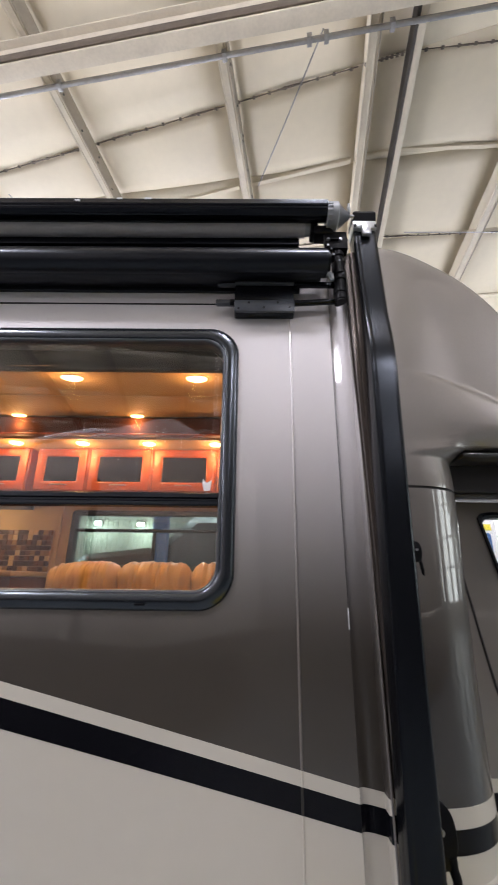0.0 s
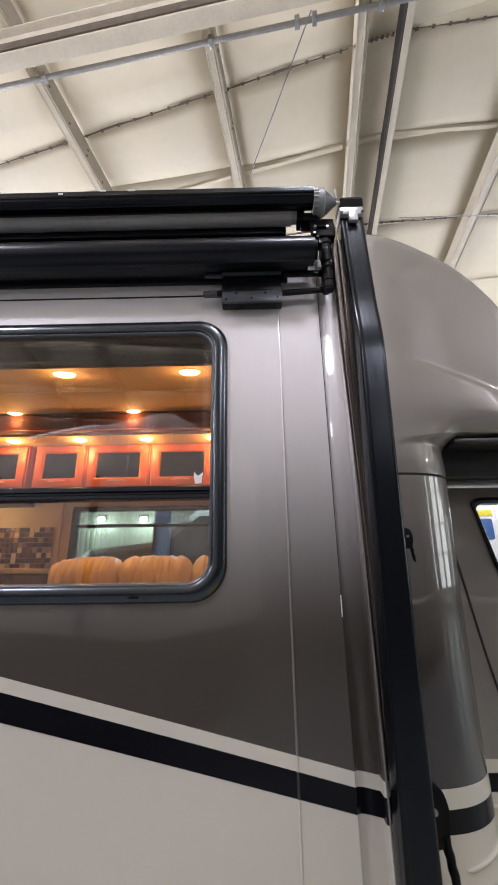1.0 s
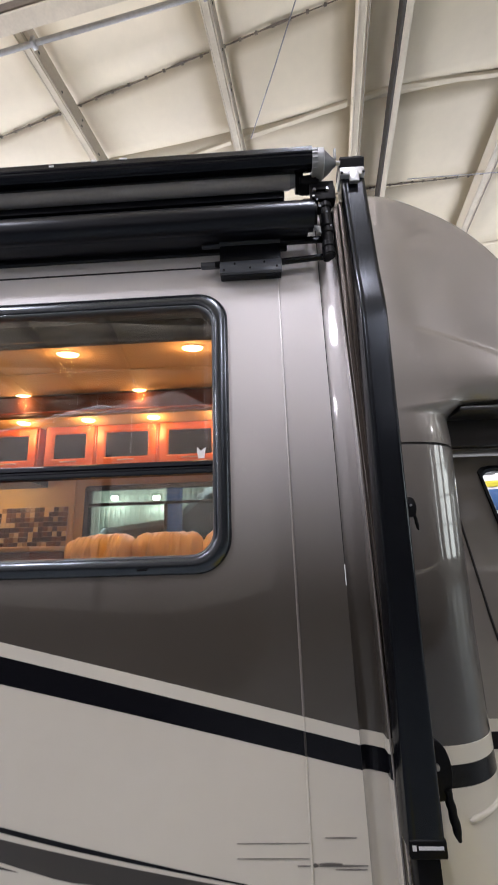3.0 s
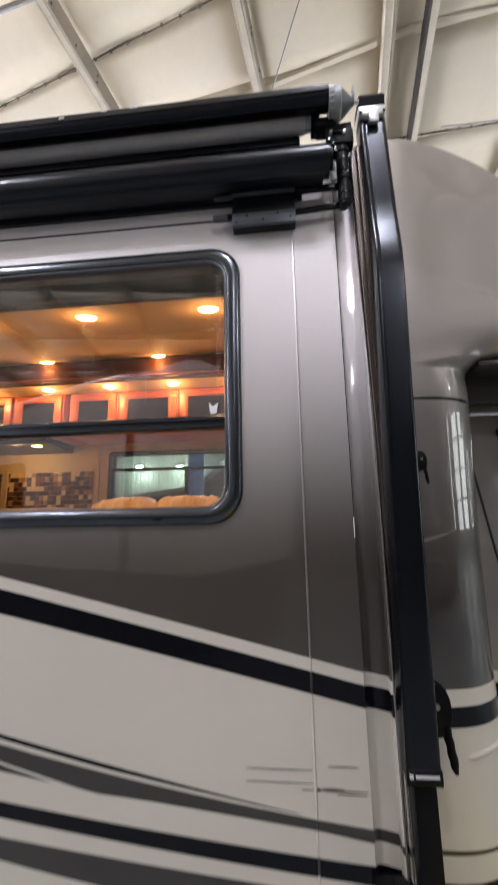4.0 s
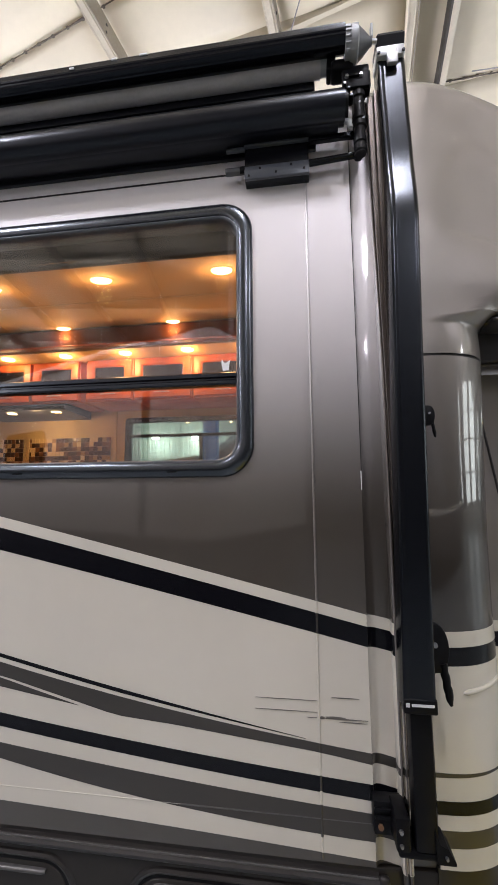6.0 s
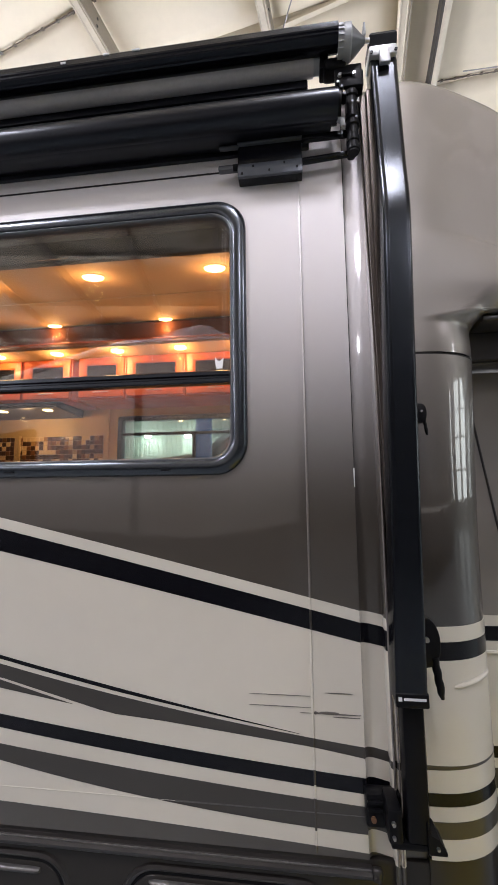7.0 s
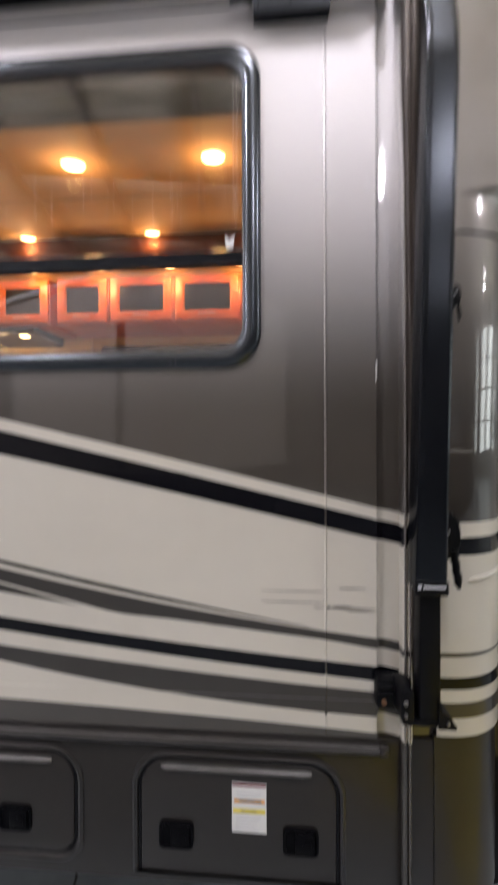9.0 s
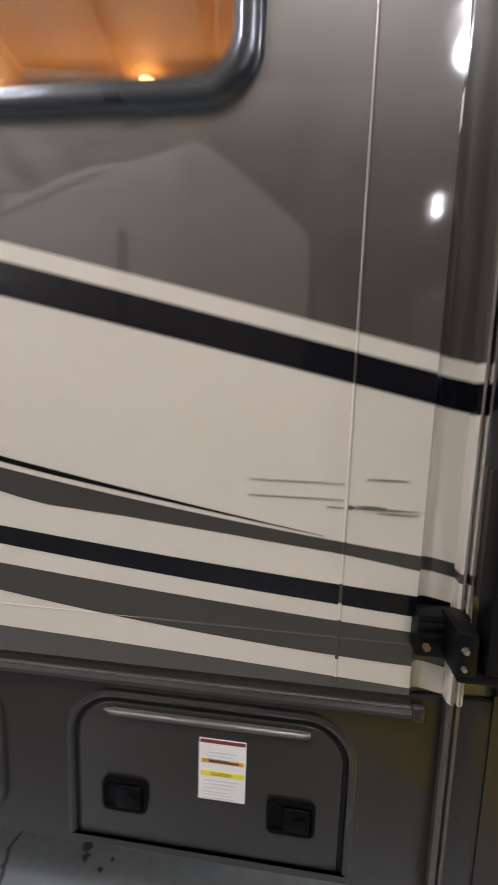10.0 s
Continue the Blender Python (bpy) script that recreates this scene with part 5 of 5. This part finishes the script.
def sofa():
    s = empty("sofa", "tan leather sofa with gathered back cushions", "sofa")
    part("base", box(-1.40, 0.12, 1.25, 2.05, FLOOR_Z, FLOOR_Z + 0.40, 0.03), M_LEATHER, s)
    part("seat", box(-1.30, 0.10, 1.20, 1.75, FLOOR_Z + 0.36, FLOOR_Z + 0.52, 0.06, 4), M_LEATHER, s)
    edges = [(-1.44, -0.975), (-0.97, -0.50), (-0.495, 0.0)]
    for k, (x0, x1) in enumerate(edges):
        b = bmesh.new()
        nx, na = 150, 30
        rings = []
        for i in range(nx + 1):
            t = i / nx
            x = x0 + (x1 - x0) * t
            e = min(t, 1 - t) * (x1 - x0)
            run = 0.26 if k == 0 and t < 0.5 else 0.09
            full = (1 - max(0, 1 - e / run) ** 2.4) ** 0.5 if e < run else 1.0
            rz, ry = 0.135 * (0.42 + 0.58 * full), 0.135 * (0.35 + 0.65 * full)
            gather = 0.0045 * math.sin(t * 96 + 4 * math.sin(t * 9 + k)) * (0.35 + 0.65 * math.sin(t * 23 + k) ** 2)
            pleat = 0.010 * math.sin(t * 44 + k) * (0.4 + 0.6 * math.sin(t * 13 + 2 * k) ** 2) + 0.008 * math.sin(t * 17 + 1.3 * k)
            ring = []
            for j in range(na):
                a = 2 * math.pi * j / na
                up = max(0.0, math.sin(a))
                yy = 1.80 + ry * math.cos(a)
                zz = 1.645 + rz * math.sin(a) + pleat * (0.25 if math.sin(a) > 0.85 else 1.0)
                yy += pleat * 0.9 * math.cos(a) * (1 + math.sin(3 * a + t * 20))
                w = 0.012 * noise.noise((x * 22, a * 1.3, k * 5.0)) + 0.004 * noise.noise((x * 60, a * 3.0, k * 9.0))
                w += gather * (0.45 + 0.55 * math.cos(2 * a + 2.2 + math.sin(t * 31)))
                yy += w * math.cos(a) * 1.6
                zz += w * math.sin(a)
                if math.sin(a) < -0.2:
                    zz -= 0.28 * (-math.sin(a) - 0.2)
                ring.append((x, yy, zz))
            rings.append(ring)
        loft(rings, bm=b)
        part("back_cushion", b, M_LEATHER, s, smooth=60)


def kitchen(wall):
    c = empty("kitchen_counter", "cherry wood kitchen base with a tan laminate top", "kitchen counter")
    part("base", box(-3.2, -1.60, 1.62, 2.138, FLOOR_Z, 1.675, 0.004), M_DWOOD, c)
    part("worktop", box(-3.22, -1.58, 1.58, 2.138, 1.678, 1.712, 0.010, 3), M_COUNTER, c)
    h = empty("range_hood", "dark range hood under the overhead cabinets", "range hood")
    part("body", loft([[(x, y, z) for x, y, z in ((x0, 1.78, 2.238), (x0, 1.74, 2.215), (x0, 1.745, 2.19), (x0, 2.13, 2.175), (x0, 2.13, 2.238))] for x0 in (-2.62, -1.81)]), M_BLACKPL, h)
    for x in (-1.93, -2.31):
        part("lamp_lens", box(x - 0.028, x + 0.028, 1.80, 1.85, 2.180, 2.192, 0.003), M_PUCK, h)
    part("end_trim", box(-1.60, -1.575, 2.118, 2.138, 1.713, 2.238, 0.003), M_CABWALL, c)
    # mosaic splashback
    me = finish(box(-0.0178, 0.0178, -0.006, 0.002, -0.0178, 0.0178, 0.002, 1), "tile", M_TILE, 0)
    s = part("splashback", box(-2.80, -1.625, 2.128, 2.139, 1.714, 2.020), M_COUNTER, wall)
    part("splashback_post", box(-2.384, -2.360, 2.112, 2.1275, 1.714, 2.03, 0.003), M_CABWALL, wall)
    for i in [k for k in range(-8, 23) if k not in (2,)]:
        for j in range(8):
            t = new("tile", me)
            t.parent = s
            t.location = (-2.461 + i * 0.038 - 0.019, 2.127, 1.735 + j * 0.038)
    d = bpy.data.lights.new("hood_glow", "POINT")
    d.energy, d.color, d.shadow_soft_size = 2.8, (1.0, 0.64, 0.3), 0.05
    new("hood_glow", d).location = (-2.12, 1.83, 2.10)


far_wall = cabin_shell()
for a, b in ((-3.02, -2.52), (-2.52, -2.10), (-2.10, -1.70), (-1.655, -1.275), (-1.275, -0.82), (-0.82, -0.36), (-0.36, 0.10)):
    overhead_cabinet(a, b)
TILT = math.atan(0.222)
for px, py in ((-1.446, 0.563), (-0.899, 0.563), (-0.352, 0.563), (-2.46, 1.47), (-1.67, 1.47), (-0.877, 1.47), (-0.08, 1.47)):
    puck(px, py, ceil_z(py), TILT)
for px in (-2.22, -1.755, -1.29, -0.825, -0.36):
    puck(px, 1.64, 2.565, 0.0, 3.2)
sofa()
kitchen(far_wall)


# ---- beyond the far windows ----
def parked_car():
    c = empty("parked_car", "dark parked car beyond the motorhome", "car")
    prof = [(-2.1, 0.35), (-2.15, 0.75), (-1.9, 0.98), (-0.95, 1.10), (-0.45, 1.55), (0.9, 1.58), (1.55, 1.12), (2.1, 1.0), (2.15, 0.4)]
    b = loft([[(x * s, y, 0.35 + (z - 0.35) * s2) for x, z in prof] for y, s, s2 in ((-0.9, 0.96, 0.9), (-0.8, 1.0, 1.0), (0.8, 1.0, 1.0), (0.9, 0.96, 0.9))])
    part("body", b, M_DARKCAR, c, smooth=35)
    for x in (-1.35, 1.35):
        for y in (-0.85, 0.85):
            part("wheel", sweep([(x, y - 0.1, 0.34), (x, y + 0.1, 0.34)], 0.34, 24), M_TYRE, c)
    c.location = (-0.55, 5.6, 1.0)
    c.rotation_euler = (0, 0, radians(8))
    # a made-up stand that lifts the car to fit the camera's view
    d = empty("car_stand", "dark stand added to lift the parked car into view", "ramp")
    part("deck", box(-3.2, 2.2, 4.5, 6.7, 0.0, 1.0, 0.02), M_HALLDARK, d)


parked_car()


def neighbour():
    """The vehicle across the aisle, seen mirrored in the panes and the paint."""
    v = empty("parked_motorhome", "pale parked motorhome with a dark skirt across the aisle", "motorhome")
    def prof(inset):
        p = [(inset, 1.08), (inset, 3.20)] + [(inset + 0.16 - 0.16 * math.cos(radians(a)), 3.20 + 0.16 * math.sin(radians(a))) for a in range(15, 91, 15)]
        return p + [(2.24 + 0.16 * math.sin(radians(a)), 3.20 + 0.16 * math.cos(radians(a))) for a in range(0, 91, 15)] + [(2.4, 1.08)]
    part("body", loft([[(x, -y, z) for y, z in prof(d)] for x, d in ((-6.2, 0.0), (0.56, 0.0), (0.64, 0.018), (0.69, 0.05), (0.72, 0.12))]), M_PALE, v, smooth=40)
    for x in (-5.2, -3.3):
        f = part("window_frame", slab(round_rect(x, x + 1.1, 1.75, 2.45, 0.08, 4), 0.0, 0.02, 0.006), M_RUBBER, v)
        f.location = (0, 0.012, 0)
    part("door_gap", box(-0.20, -0.08, -0.004, 0.006, 1.12, 2.72, 0.002), M_SEAL, v, "dark gap beside the entry door")
    part("roof_tube", sweep([(-5.9, -0.012, 3.33), (-0.9, -0.012, 3.335), (-0.35, -0.03, 3.33), (-0.15, -0.07, 3.31)], [0.042, 0.042, 0.036, 0.015], 16), M_WHITE, v, "white awning tube along the roof edge")
    part("skirt", box(-6.15, 0.60, -2.3, -0.03, 0.25, 1.079), M_SKIRT, v)
    for x in (-5.0, -0.4):
        for y in (-0.3, -2.1):
            part("wheel", sweep([(x, y - 0.12, 0.38), (x, y + 0.12, 0.38)], 0.38, 24), M_TYRE, v)
    v.location = (-1.7, -3.26, 0)
    v.rotation_euler = (0, 0, radians(25.7))


neighbour()


def parked_coach():
    """An unseen dark vehicle, added to darken what the rounded front corner mirrors."""
    v = empty("parked_coach", "unseen dark bronze coach across the hall, added to darken reflections", "coach")
    prof = [(0.0, 0.42), (-0.02, 1.3), (0.02, 2.75)] + [(0.27 - 0.25 * math.cos(radians(a)), 2.75 + 0.25 * math.sin(radians(a))) for a in (20, 45, 70, 90)]
    prof += [(2.13 + 0.25 * math.sin(radians(a)), 2.75 + 0.25 * math.cos(radians(a))) for a in (0, 20, 45, 70, 90)] + [(2.4, 0.42)]
    part("body", loft([[(x, -0.1 * q - y * (1 - 0.08 * q), 0.42 + (z - 0.42) * (1 - 0.03 * q)) for y, z in prof] for x, q in ((-3.6, 1.0), (-3.45, 0.3), (-3.2, 0.0), (3.3, 0.0), (3.5, 0.3), (3.6, 1.0))]), M_COACH, v, smooth=40)
    part("cream_stripe", box(-3.2, 3.3, 0.0, 0.026, 1.16, 1.24, 0.004), M_CREAM, v)
    for x0, x1 in ((-3.0, -1.9), (-1.5, -0.2), (0.3, 1.5), (1.9, 3.0)):
        f = part("window", slab(round_rect(x0, x1, 1.75, 2.5, 0.08, 4), 0.0, 0.02, 0.006), M_RUBBER, v)
        f.location = (0, -0.012, 0)
    part("skirt", box(-3.3, 3.3, -2.3, -0.05, 0.25, 0.419), M_BLACKPL, v)
    for x in (-2.3, 2.2):
        for y in (-0.2, -2.15):
            part("wheel", sweep([(x, y - 0.12, 0.38), (x, y + 0.12, 0.38)], 0.38, 24), M_TYRE, v)
    v.location = (5.2, -5.4, 0)
    v.rotation_euler = (0, 0, radians(8))


parked_coach()


def white_van():
    """The white vehicle beyond, seen through the cab's windows."""
    v = empty("white_van", "white parked coach van with blue-tinted side window", "van")
    v.matrix_world = TURN
    part("body", box(1.0, 3.06, 6.2, 8.3, 0.45, 2.72, 0.10, 4), M_WHITE, v, smooth=40)
    part("cab", box(3.04, 4.5, 6.25, 8.25, 0.45, 2.46, 0.10, 4), M_WHITE, v, smooth=40)
    part("hood", box(4.3, 5.2, 6.3, 8.2, 0.45, 1.45, 0.12, 4), M_WHITE, v, smooth=40)
    part("side_window", slab(round_rect(2.15, 2.93, 2.12, 2.46, 0.05, 4), 6.188, 6.203, 0.004), M_TINTB, v, "blue-tinted window")
    part("window_rubber", ring_frame(round_rect(3.14, 3.85, 1.92, 2.30, 0.05, 4), round_rect(3.16, 3.83, 1.94, 2.28, 0.04, 4), [(0, 6.252), (0, 6.236), (1.0, 6.236), (1.0, 6.252)]), M_RUBBER, v)
    part("cab_window", slab(round_rect(3.16, 3.83, 1.94, 2.28, 0.04, 4), 6.242, 6.252), M_GREYFAB, v)
    part("roof_stripe", box(1.15, 2.95, 6.19, 6.203, 2.50, 2.60, 0.003), M_YELLOW, v, "yellow stripe under the roof edge")
    part("door_handle", box(3.10, 3.21, 6.215, 6.24, 1.71, 1.74, 0.006), M_RUBBER, v)
    part("mirror", box(3.0, 3.3, 6.02, 6.2, 1.38, 1.56, 0.04, 3), M_BLACKPL, v)
    part("mirror_arm", sweep([(3.2, 6.1, 1.47), (3.3, 6.26, 1.47)], 0.02, 8), M_BLACKPL, v)
    for x in (1.8, 4.5):
        for y in (6.35, 8.1):
            part("wheel", sweep([(x, y - 0.12, 0.36), (x, y + 0.12, 0.36)], 0.36, 24), M_TYRE, v)


white_van()


def wall_lamp(x, y, z):
    w = empty("wall_lamp", "lit wall lamp on the hall's ribbed wall", "lamp", "wall lamps")
    part("lamp_box", box(x - 0.12, x + 0.12, y, y + 0.10, z + 0.06, z + 0.22, 0.02), M_GALV, w)
    part("lamp_lens", box(x - 0.09, x + 0.09, y - 0.03, y + 0.01, z + 0.08, z + 0.18, 0.01), M_LAMP, w)
    d = bpy.data.lights.new("wall_lamp_light", "POINT")
    d.energy, d.color, d.shadow_soft_size = 80, (0.95, 1.0, 0.92), 0.08
    new("wall_lamp_light", d).location = (x, y - 0.35, z - 0.05)


for lx, lz in ((-4.32, 3.0), (-3.09, 2.95)):
    wall_lamp(lx, 9.5 - (lx * 0.1478) - 0.02, lz)
post = empty("hall_post", "blue painted steel hall post", "post")
part("shaft", box(-1.37, -1.19, 4.2, 4.38, 0, HALL_Z - 0.4, 0.01), M_BLUE, post)
